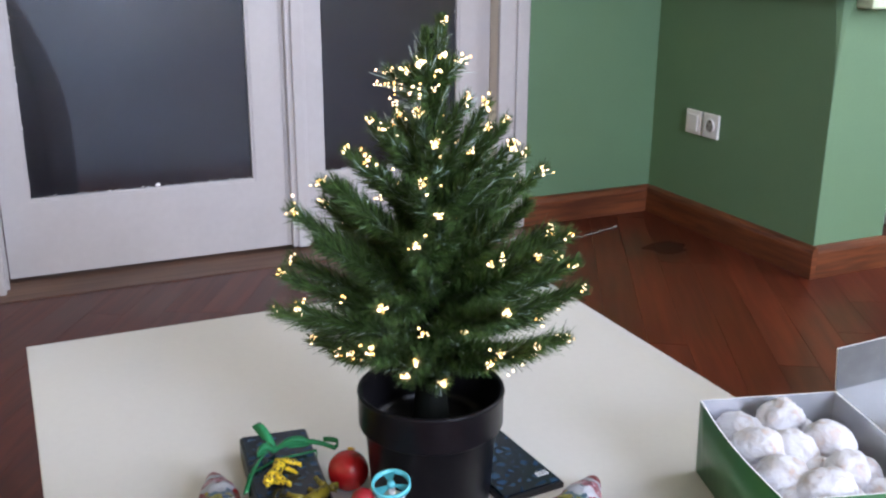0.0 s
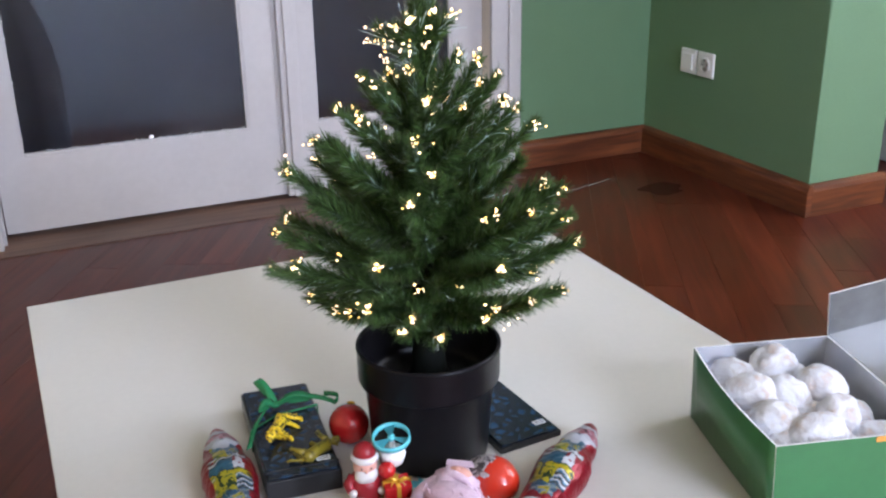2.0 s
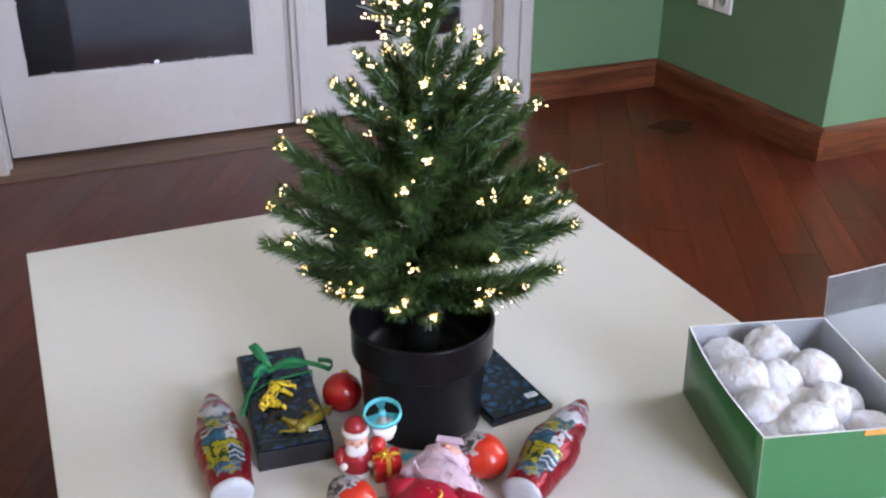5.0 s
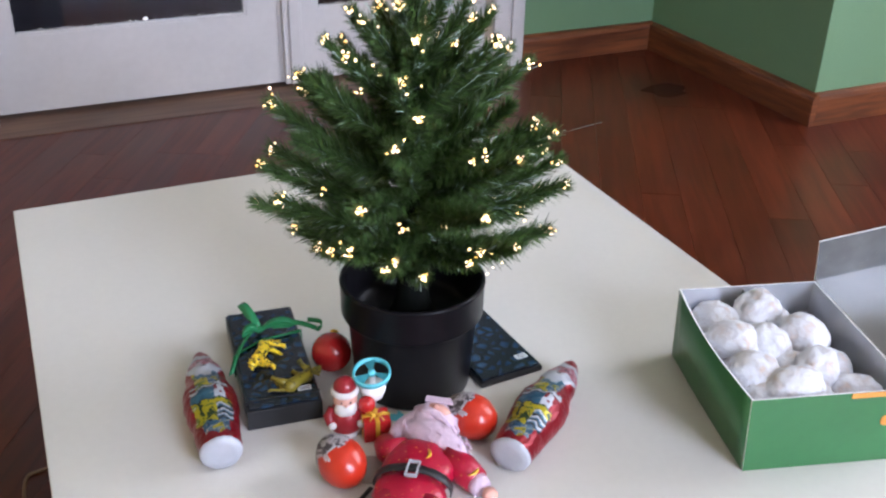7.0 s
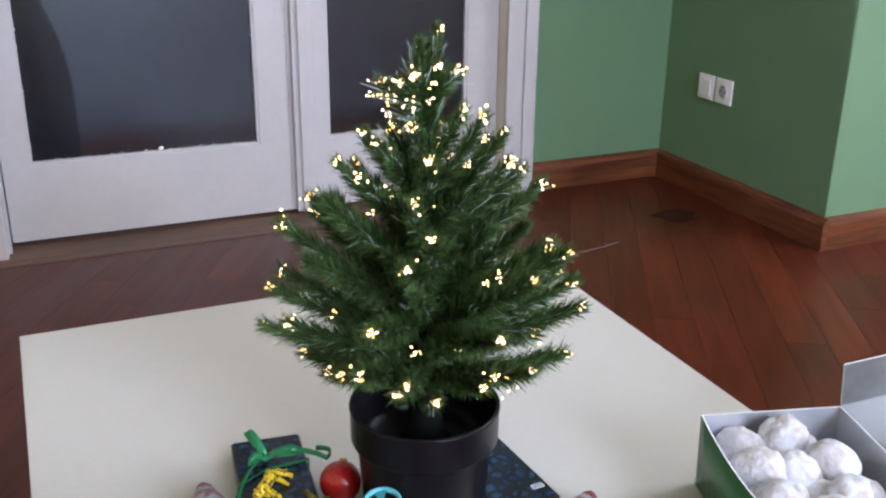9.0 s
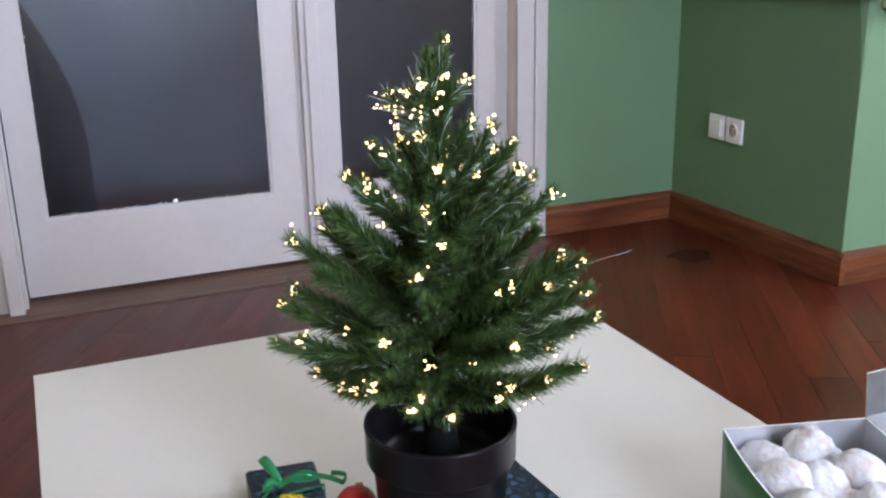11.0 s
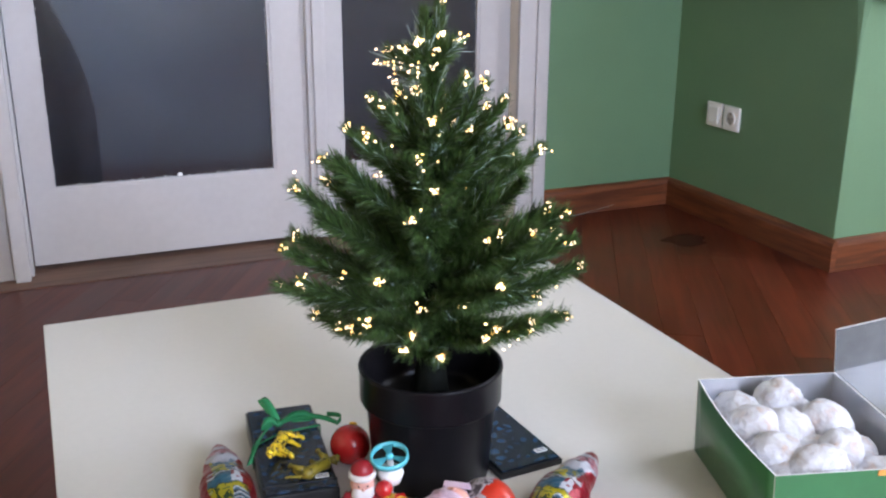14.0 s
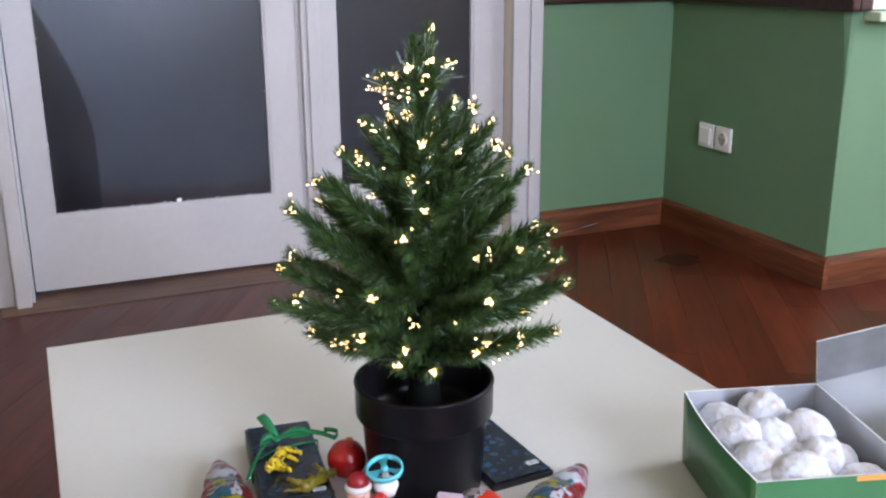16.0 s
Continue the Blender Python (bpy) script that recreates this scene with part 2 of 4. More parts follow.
EGGWHITE = blotched("egg_wrap_white", [(0.0, (0.05, 0.04, 0.045)), (0.42, (0.12, 0.1, 0.11)), (0.47, (0.34, 0.31, 0.32))], 120, 0.35, bump=0.1)
FOILRED = mat("red_foil", (0.21, 0.005, 0.014), 0.3, metal=0.4, var=0.2, scale=30, bump=0.5, fine=120)
FOILFACE = blotched("foil_face", [(0.0, (0.1, 0.03, 0.05)), (0.36, (0.36, 0.12, 0.16)), (0.56, (0.45, 0.34, 0.4))], 130, 0.3, 0.35, 0.3)
FOILMID = blotched("foil_print", [(0.0, (0.01, 0.012, 0.02)), (0.36, (0.04, 0.1, 0.17)), (0.49, (0.36, 0.34, 0.34)), (0.535, (0.07, 0.16, 0.22)), (0.6, (0.42, 0.33, 0.02)), (0.68, (0.05, 0.09, 0.05))], 85, 0.28, 0.4, 0.35)
FOILYEL = blotched("foil_print_yellow", [(0.0, (0.03, 0.05, 0.02)), (0.4, (0.4, 0.33, 0.015)), (0.56, (0.12, 0.16, 0.03)), (0.66, (0.45, 0.42, 0.25))], 80, 0.28, 0.4, 0.35)
FOILBLUE = blotched("foil_print_blue", [(0.0, (0.012, 0.02, 0.035)), (0.3, (0.025, 0.085, 0.14)), (0.5, (0.04, 0.12, 0.19)), (0.66, (0.12, 0.2, 0.24))], 60, 0.28, 0.4, 0.35)
FOILWHITE = mat("white_foil", (0.38, 0.39, 0.43), 0.4, var=0.08, scale=30, bump=0.4, fine=60)
SKIN = mat("doll_face", (0.6, 0.31, 0.25), 0.5, var=0.1, scale=50)
BEARD = mat("white_moulded", (0.64, 0.61, 0.6), 0.5, var=0.05)
PLUSHRED = blotched("red_satin_with_gold_dots", [(0.0, (0.36, 0.003, 0.028)), (0.775, (0.75, 0.42, 0.08))], 420, 0.35, bump=0.2, detail=0.0, swirl=0.0)
PLUSHHAIR = mat("pinkish_hair", (0.6, 0.45, 0.55), 0.85, var=0.16, scale=60, bump=0.6, fine=300)
BLACK = mat("black_strap", (0.012, 0.012, 0.014), 0.45)
GOLD = mat("gold_print", (0.75, 0.45, 0.05), 0.35, metal=0.5)
CYAN = mat("cyan_plastic", (0.11, 0.52, 0.6), 0.35, var=0.06, bump=0.0)


# ---- builders ----
def mesh_of(name, bm, mats):
    me = bpy.data.meshes.new(name)
    bmesh.ops.recalc_face_normals(bm, faces=bm.faces)
    bm.to_mesh(me)
    bm.free()
    for m in mats if isinstance(mats, (list, tuple)) else [mats]:
        me.materials.append(m)
    return me


def part(name, bm, material, parent, label=""):
    """Links a bmesh as one mesh object under a thing or a part."""
    ob = new(name, mesh_of(name, bm, material))
    ob.parent = parent
    return tagged(ob, label)


def whole(name, bm, material, label, category, group="", at=None):
    """A thing of one mesh."""
    ob = new(name, mesh_of(name, bm, material))
    if at is not None:
        ob.matrix_world = at
    return tagged(ob, label, category, group)


def thing(name, m, label, category, group=""):
    ob = new(name)
    ob.empty_display_size = 0.05
    ob.matrix_world = m
    return tagged(ob, label, category, group)


def setting(name, bm, material, label, category):
    return tagged(new(name, mesh_of(name, bm, material)), label, category, kind="structure")


def smooth(ob, on=True):
    for p in ob.data.polygons:
        p.use_smooth = on
    return ob


def box(bm, lo, hi, bevel=0.0, m=None, index=0):
    c = [(a + b) / 2 for a, b in zip(lo, hi)]
    s = [abs(b - a) for a, b in zip(lo, hi)]
    r = bmesh.ops.create_cube(bm, size=1, matrix=Matrix.Translation(c) @ Matrix.Diagonal((*s, 1)))
    vs = r["verts"]
    if bevel:
        es = list({e for v in vs for e in v.link_edges})
        out = bmesh.ops.bevel(bm, geom=es, offset=bevel, segments=2, affect="EDGES", profile=0.6)
        vs = list({v for f in out["faces"] for v in f.verts} | {v for v in vs if v.is_valid})
    fs = {f for v in vs for f in v.link_faces}
    for f in fs:
        f.material_index = index
    if m is not None:
        bmesh.ops.transform(bm, matrix=m, verts=vs)
    return bm


def boxed(*args, **kw):
    return box(bmesh.new(), *args, **kw)


def lathe(bm, profile, steps=48, m=None, index=0, close=True):
    """Turns a profile of (radius, height) round z."""
    rings = []
    for r, z in profile:
        rings.append([bm.verts.new((r * math.cos(a), r * math.sin(a), z)) for a in (2 * math.pi * k / steps for k in range(steps))])
    fs = []
    for a, b in zip(rings, rings[1:]):
        for k in range(steps):
            fs.append(bm.faces.new((a[k], a[(k + 1) % steps], b[(k + 1) % steps], b[k])))
    if close:
        fs.append(bm.faces.new(rings[0][::-1]))
        fs.append(bm.faces.new(rings[-1]))
    for f in fs:
        f.material_index, f.smooth = index, True
    if m is not None:
        bmesh.ops.transform(bm, matrix=m, verts=[v for r in rings for v in r])
    return bm


def ball(bm, c, s, m=None, index=0, sub=3, wobble=0.0, seed=0.0, freq=1.0):
    r = bmesh.ops.create_icosphere(bm, subdivisions=sub, radius=1)
    for v in r["verts"]:
        k = 1 + wobble * noise.noise(v.co * freq * 1.7 + Vector((seed, seed * 2, 3))) + 0.5 * wobble * noise.noise(v.co * freq * 4.1 + Vector((seed, 1, seed)))
        v.co = Vector((v.co.x * s[0] * k, v.co.y * s[1] * k, v.co.z * s[2] * k))
    t = Matrix.Translation(c) @ (m if m is not None else Matrix())
    bmesh.ops.transform(bm, matrix=t, verts=r["verts"])
    for f in {f for v in r["verts"] for f in v.link_faces}:
        f.material_index, f.smooth = index, True
    return bm


def tube(bm, pts, radius, steps=8, index=0):
    """A round rod along points; radius may be a list."""
    pts = [Vector(p) for p in pts]
    rad = radius if isinstance(radius, (list, tuple)) else [radius] * len(pts)
    rings = []
    for i, p in enumerate(pts):
        d = (pts[min(i + 1, len(pts) - 1)] - pts[max(i - 1, 0)]).normalized()
        a = d.orthogonal().normalized() if i == 0 else (ref - d * ref.dot(d)).normalized()
        ref = a
        b = d.cross(a)
        rings.append([bm.verts.new(p + rad[i] * (a * math.cos(q) + b * math.sin(q))) for q in (2 * math.pi * k / steps for k in range(steps))])
    fs = []
    for a, b in zip(rings, rings[1:]):
        for k in range(steps):
            fs.append(bm.faces.new((a[k], a[(k + 1) % steps], b[(k + 1) % steps], b[k])))
    fs += [bm.faces.new(rings[0][::-1]), bm.faces.new(rings[-1])]
    for f in fs:
        f.material_index, f.smooth = index, True
    return bm


def strip(bm, pts, width, side, thick=0.0006, index=0):
    """A flat band along points, as wide as given along side."""
    s = Vector(side).normalized() * width / 2
    rows = []
    pts = [Vector(p) for p in pts]
    for i, p in enumerate(pts):
        d = (pts[min(i + 1, len(pts) - 1)] - pts[max(i - 1, 0)]).normalized()
        n = d.cross(s).normalized() * thick
        rows.append([bm.verts.new(q) for q in (p - s, p + s, p + s + n, p - s + n)])
    for a, b in zip(rows, rows[1:]):
        for k in range(4):
            f = bm.faces.new((a[k], a[(k + 1) % 4], b[(k + 1) % 4], b[k]))
            f.material_index, f.smooth = index, k in (0, 2)
    bm.faces.new(rows[0][::-1]).material_index = index
    bm.faces.new(rows[-1]).material_index = index
    return bm


def bend(a, b, c, steps=14):
    """Points on the curve from a to c that is pulled towards b."""
    a, b, c = Vector(a), Vector(b), Vector(c)
    return [(1 - t) ** 2 * a + 2 * t * (1 - t) * b + t * t * c for t in (k / steps for k in range(steps + 1))]

# ---- the room ----
ROOM_X0, NICHE_X, HEIGHT = -2.4, 2.85, 3.2
DOOR_X0, DOOR_X1, DOOR_TOP = -0.115, 1.605, 2.16
base_bm = boxed((ROOM_X0 - 0.2, ROOM_Y0 - 0.2, -0.12), (ROOM_X1 + 0.2, 4.4, -0.013))
floor = setting("floor", base_bm, GROUT, "reddish-brown varnished plank floor with dark joints", "floor")
setting("ceiling", boxed((ROOM_X0 - 0.2, ROOM_Y0 - 0.2, HEIGHT), (ROOM_X1 + 0.2, 4.4, HEIGHT + 0.12)), CEIL, "plain white painted ceiling", "ceiling")
bm = bmesh.new()
box(bm, (ROOM_X0 - 0.2, NORTH, -0.012), (DOOR_X0, NORTH + 0.2, HEIGHT))
box(bm, (DOOR_X1, NORTH, -0.012), (EAST, NORTH + 0.2, HEIGHT))
box(bm, (DOOR_X0, NORTH, DOOR_TOP), (DOOR_X1, NORTH + 0.2, HEIGHT))
setting("wall_north", bm, GREEN, "green painted wall around the white double door", "wall")
bm = bmesh.new()
rings = []
for z, c in ((-0.012, 0.002), (0.5, 0.002), (0.6, 0.005), (0.68, 0.012), (0.74, 0.02), (0.79, 0.03), (0.9, 0.034), (HEIGHT, 0.034)):
    rings.append([bm.verts.new((x, y, z)) for x, y in ((EAST, NORTH + 0.2), (EAST, PIER_Y + c), (EAST + c * 0.3, PIER_Y + c * 0.3), (EAST + c, PIER_Y), (PIER_X1, PIER_Y), (PIER_X1, NORTH + 0.2))])
for a, b in zip(rings, rings[1:]):
    for k in range(6):
        bm.faces.new((a[k], a[(k + 1) % 6], b[(k + 1) % 6], b[k]))
bm.faces.new(rings[0][::-1])
bm.faces.new(rings[-1])
setting("wall_pier", bm, GREEN, "green painted pier that juts into the room", "wall")
setting("wall_niche", boxed((PIER_X1, NORTH, -0.012), (NICHE_X, NORTH + 0.2, HEIGHT)), GREEN, "green wall at the back of the niche", "wall")
setting("wall_return", boxed((NICHE_X, 1.95, -0.012), (ROOM_X1 + 0.2, NORTH + 0.2, HEIGHT)), GREEN, "green wall beside the niche", "wall")
setting("wall_west", boxed((ROOM_X0 - 0.2, ROOM_Y0, -0.012), (ROOM_X0, NORTH, HEIGHT)), PALE, "plain unseen wall, tinted warm for bounced light", "wall")
bm = bmesh.new()
E0, E1 = ROOM_X1, ROOM_X1 + 0.2
box(bm, (E0, ROOM_Y0, -0.012), (E1, EWIN_Y0, HEIGHT))
box(bm, (E0, EWIN_Y0, -0.012), (E1, EWIN_Y1, EWIN_Z0))
box(bm, (E0, EWIN_Y0, EWIN_Z1), (E1, EWIN_Y1, HEIGHT))
box(bm, (E0, EWIN_Y1, -0.012), (E1, 1.95, HEIGHT))
setting("wall_east", bm, PALE, "plain unseen wall with a window opening, tinted warm for bounced light", "wall")
bm = bmesh.new()
S0, S1 = ROOM_Y0 - 0.2, ROOM_Y0
box(bm, (ROOM_X0 - 0.2, S0, -0.012), (WIN_X0, S1, HEIGHT))
box(bm, (WIN_X0, S0, -0.012), (WIN_X1, S1, WIN_Z0))
box(bm, (WIN_X0, S0, WIN_Z1), (WIN_X1, S1, HEIGHT))
box(bm, (WIN_X1, S0, -0.012), (ROOM_X1 + 0.2, S1, HEIGHT))
setting("wall_south", bm, PALE, "plain unseen wall with a window opening, tinted warm for bounced light", "wall")
# unseen hall added behind the glazed door, with an opening for its fill lamp
bm = bmesh.new()
box(bm, (-1.4, 4.2, -0.012), (2.8, 4.4, HEIGHT))
box(bm, (-1.4, NORTH + 0.2, -0.012), (-1.2, 3.3, HEIGHT))
box(bm, (-1.4, 4.0, -0.012), (-1.2, 4.2, HEIGHT))
box(bm, (-1.4, 3.3, -0.012), (-1.2, 4.0, 0.95))
box(bm, (-1.4, 3.3, 2.25), (-1.2, 4.0, HEIGHT))
box(bm, (2.6, NORTH + 0.2, -0.012), (2.8, 4.2, HEIGHT))
setting("wall_hall", bm, HALL, "plain walls of an unseen hall added behind the door", "wall")
setting("ground", boxed((-60, -60, -3.2), (60, 60, -3.0)), EARTH, "grey ground far below the window", "ground")

# the windows
def window(name, m, w2, h):
    win = tagged(new(name), "white framed window out of view, with clear panes", "window", kind="structure")
    win.matrix_world = m
    bm = bmesh.new()
    for lo, hi in (((0.12, -w2, 0), (0.18, -w2 + 0.06, h)), ((0.12, w2 - 0.06, 0), (0.18, w2, h)), ((0.12, -w2, 0), (0.18, w2, 0.06)), ((0.12, -w2, h - 0.06), (0.18, w2, h)), ((0.12, -0.04, 0.06), (0.18, 0.04, h - 0.06))):
        box(bm, lo, hi, 0.004)
    part("window_frame", bm, WHITE, win)
    part("window_sill", boxed((-0.06, -w2 - 0.05, -0.035), (0.1, w2 + 0.05, -0.003), 0.006), WHITE, win)
    for y0, y1 in ((-w2 + 0.06, -0.04), (0.04, w2 - 0.06)):
        part("pane", boxed((0.148, y0, 0.06), (0.154, y1, h - 0.06)), CLEAR, win).visible_shadow = False


window("window_1", pose((WIN_X0 + WIN_X1) / 2, ROOM_Y0, WIN_Z0, 0, 0, -90), (WIN_X1 - WIN_X0) / 2, WIN_Z1 - WIN_Z0)
window("window_2", pose(ROOM_X1, (EWIN_Y0 + EWIN_Y1) / 2, EWIN_Z0), (EWIN_Y1 - EWIN_Y0) / 2, EWIN_Z1 - EWIN_Z0)

# baseboards, with a small rounded top
def baseboard(x0, y0, x1, y1, nx, ny):
    a, b, n = Vector((x0, y0, 0)), Vector((x1, y1, 0)), Vector((nx, ny, 0))
    prof = [(0.0, 0.001), (0.02, 0.001), (0.02, 0.078), (0.017, 0.09), (0.008, 0.097), (0.0, 0.098)]
    bm = bmesh.new()
    ends = [[bm.verts.new(p + n * d + Vector((0, 0, z))) for d, z in prof] for p in (a, b)]
    for k in range(len(prof)):
        q = (k + 1) % len(prof)
        bm.faces.new((ends[0][k], ends[0][q], ends[1][q], ends[1][k]))
    bm.faces.new(ends[0][::-1])
    bm.faces.new(ends[1])
    return setting("baseboard", bm, BASE, "reddish stained wooden baseboard along the green wall", "baseboard")


baseboard(1.621, NORTH, EAST, NORTH, 0, -1)
baseboard(EAST, NORTH - 0.02, EAST, PIER_Y - 0.02, -1, 0)
baseboard(EAST + 0.0005, PIER_Y, PIER_X1 + 0.02, PIER_Y, 0, -1)
baseboard(PIER_X1, PIER_Y + 0.0005, PIER_X1, NORTH, 1, 0)
baseboard(ROOM_X0, NORTH, -0.202, NORTH, 0, -1)
# dark wooden wall rail
RZ0, RZ1, RT = 0.806, 0.93, 0.028
setting("trim", boxed((1.621, NORTH - RT, RZ0), (EAST - RT, NORTH, RZ1), 0.006), RAILW, "dark red-brown wooden wall rail", "trim")
bm = boxed((EAST - RT, PIER_Y - 0.03, RZ0), (EAST, NORTH, RZ1), 0.008)
box(bm, (EAST + 0.0005, PIER_Y - 0.03, RZ0), (EAST + 0.045, PIER_Y, RZ1), 0.008)
setting("trim", bm, RAILW, "dark red-brown wooden wall rail ending at the corner", "trim")
# white board over a pale ledge on the pier
board = thing("wall_board", pose(EAST + 0.055, PIER_Y, 0.78), "white board above a pale green ledge on the pier", "wall board")
part("panel", boxed((0.0, -0.018, 0.03), (0.212, 0.0, 0.75), 0.004), PLASTIC, board)
part("ledge", boxed((-0.012, -0.06, 0.0), (0.216, 0.0, 0.026), 0.006), mat("pale_green_paint", (0.5, 0.6, 0.4), 0.5), board, "pale green ledge")
# white door leaf in the niche
d2 = tagged(new("door_2"), "white painted door with a plinth in the niche", "door", kind="structure")
d2.matrix_world = pose(NICHE_X, 1.95, 0)
part("door_leaf", boxed((-0.03, 0, 0.004), (-0.001, 0.94, 2.05), 0.003), WHITE, d2)
part("plinth", boxed((-0.05, 0, 0.003), (-0.031, 0.94, 0.16), 0.005), WHITE, d2)
part("moulding", boxed((-0.042, 0, 0.161), (-0.031, 0.94, 0.18), 0.004), WHITE, d2)

# ---- the glazed double door ----
setting("threshold", boxed((DOOR_X0 + 0.001, 2.80, -0.012), (DOOR_X1 - 0.001, 3.1, 0.003), 0.001), SILL, "worn greyish-brown wooden threshold under the door", "threshold")
door = tagged(new("door_1"), "white painted double door with dim glass panes", "door", kind="structure")
LEAF_Y0, LEAF_Y1 = 2.952, 2.992


def casing(x0, x1, bead0, bead1, front, name):
    bm = bmesh.new()
    box(bm, (x0, 2.880, 0.003), (x1, 2.8985, DOOR_TOP + 0.08), 0.004)
    box(bm, (bead0, front, 0.003), (bead1, 2.8795, DOOR_TOP + 0.08), 0.006)
    return part(name, bm, WHITE, door)


casing(1.512, 1.619, 1.572, 1.618, 2.872, "casing")
casing(-0.2, -0.03, -0.073, -0.031, 2.85, "casing")
part("lintel_casing", boxed((-0.2, 2.866, DOOR_TOP - 0.02), (1.619, 2.8975, DOOR_TOP + 0.08), 0.005), WHITE, door)
part("jamb", boxed((1.5145, 2.9, 0.003), (1.604, 3.09, DOOR_TOP - 0.001)), CREAM, door, "cream painted jamb")
part("jamb", boxed((-0.1145, 2.90, 0.003), (-0.022, 3.09, DOOR_TOP - 0.001)), WHITE, door)


def leaf(x0, x1, g0, g1, z0, z1):
    """A stile-and-rail leaf with one large pane, beads round it."""
    bm = bmesh.new()
    zb, zt = 0.017, DOOR_TOP - 0.004
    for a, b in (((x0, zb), (g0, zt)), ((g1, zb), (x1, zt)), ((g0, zb), (g1, z0)), ((g0, z1), (g1, zt))):
        box(bm, (a[0], LEAF_Y0, a[1]), (b[0], LEAF_Y1, b[1]))
    lf = part("door_leaf", bm, WHITE, door)
    bd = bmesh.new()
    e = 0.009
    for lo, hi in (((g0 - 0.001, z0 - 0.001), (g0 + e, z1)), ((g1 - e, z0 - 0.001), (g1 + 0.001, z1)), ((g0 + e, z0 - 0.001), (g1 - e, z0 + e)), ((g0 + e, z1 - e), (g1 - e, z1))):
        box(bd, (lo[0], LEAF_Y0 + 0.003, lo[1]), (hi[0], LEAF_Y0 + 0.018, hi[1]), 0.002)
    for v in bd.verts:
        v.co.x += 0.0012 * noise.noise(v.co * 40)
    part("glazing_bead", bd, WHITE, lf)
    part("pane", boxed((g0, LEAF_Y0 + 0.019, z0), (g1, LEAF_Y0 + 0.024, z1)), GLASS, lf, "dim greyish glass pane")
    # flecks of white paint left along the edge of the pane
    fl = bmesh.new()
    rnd = random.Random(int(g0 * 1000))
    for k in range(131):
        if k < 60:
            x, z = rnd.uniform(g0 + 0.01, g1 - 0.01), z0 + e + abs(rnd.gauss(0, 0.0022))
        elif k < 98:
            x, z = g0 + e + abs(rnd.gauss(0, 0.002)), rnd.uniform(z0, z1 - 0.6)
        elif k < 127:
            x, z = g1 - e - abs(rnd.gauss(0, 0.002)), rnd.uniform(z0, z1 - 0.6)
        else:
            x, z = rnd.uniform(g0 + 0.1, g1 - 0.05), z0 + rnd.uniform(0.04, 0.35)
        r = rnd.uniform(0.0005, 0.0014)
        wide, tall = (rnd.uniform(1, 4.5), 1) if k < 60 else (1, rnd.uniform(1, 4.5) if k < 127 else 1)
        ball(fl, (x, LEAF_Y0 + 0.0186, z), (r * wide, 0.0006, r * tall), sub=1, wobble=0.3, seed=k)
    ball(fl, ((g0 + g1) / 2 + 0.035, LEAF_Y0 + 0.0186, z0 + 0.013), (0.008, 0.001, 0.006), sub=2, wobble=0.3)
    tagged(part("paint_flecks", fl, CARDEDGE, lf, "specks of white paint on the glass"), kind="stuff")
    return lf


leaf(-0.018, 0.8025, 0.054, 0.71, 0.236, 1.95)
leaf(0.803, 1.512, 0.926, 1.402, 0.236, 1.95)
# sheet added to draw the dark shape in the glass, its edge bellying out
bm = bmesh.new()
rows = []
for k in range(25):
    t = k / 24
    z = 1.9 - 1.75 * t
    edge = 0.02 + 0.18 * math.sin(min(1, max(0, (t - 0.56) / 0.3)) * math.pi / 2)
    rows.append([bm.verts.new((-0.015 + (edge + 0.015) * q / 8, 3.06 + 0.012 * math.sin(q * 1.6 + t * 2), z)) for q in range(9)])
for a, b in zip(rows, rows[1:]):
    for q in range(8):
        bm.faces.new((a[q], a[q + 1], b[q + 1], b[q])).smooth = True
bmesh.ops.solidify(bm, geom=bm.faces[:], thickness=0.004)
whole("pane_dark_sheet", bm, mat("dark_sheet_grey", (0.13, 0.13, 0.15), 0.9, bump=0.3), "dark sheet added for the dark shape in the door's glass", "curtain")
bm = bmesh.new()
box(bm, (0.814, 2.934, 0.012), (0.876, 2.9515, DOOR_TOP - 0.006), 0.006)
box(bm, (0.832, 2.926, 0.012), (0.866, 2.9335, DOOR_TOP - 0.006), 0.004)
part("astragal", bm, WHITE, door)


# ---- switch and socket ----
def plate(y, label, name):
    t = thing(name, pose(EAST, y, 0.368, 0, 0, 0), label, "switch" if name == "light_switch" else "socket")
    part("plate", boxed((-0.01, -0.0395, -0.0405), (-0.0005, 0.0395, 0.0405), 0.004), PLASTIC, t)
    return t


sw = plate(2.664, "white plastic light switch on the green wall", "light_switch")
part("rocker", boxed((-0.016, -0.0275, -0.0275), (-0.0102, 0.0275, 0.0275), 0.003), PLASTIC, sw)
so = plate(2.576, "white round-holed power socket on the green wall", "power_socket")
turn = pose(-0.0102, 0, 0, 0, -90, 0)
part("collar", lathe(bmesh.new(), [(0.0205, 0.0), (0.0235, 0.0), (0.0235, 0.004), (0.022, 0.005), (0.0205, 0.004)], 36, turn, close=False), PLASTIC, so)
# flat well and pin holes: the recess's shade is put into their colour
part("well", lathe(bmesh.new(), [(0.0203, 0.0002), (0.0203, 0.0012)], 36, turn), mat("shaded_plastic", (0.5, 0.49, 0.47), 0.4), so)
for dy in (-0.0095, 0.0095):
    part("pin_hole", lathe(bmesh.new(), [(0.003, 0.0013), (0.003, 0.0018)], 12, turn @ pose(0, dy, 0)), DARKHOLE, so)
part("earth_clip", boxed((-0.0125, -0.003, 0.012), (-0.0116, 0.003, 0.019)), DARKHOLE, so)

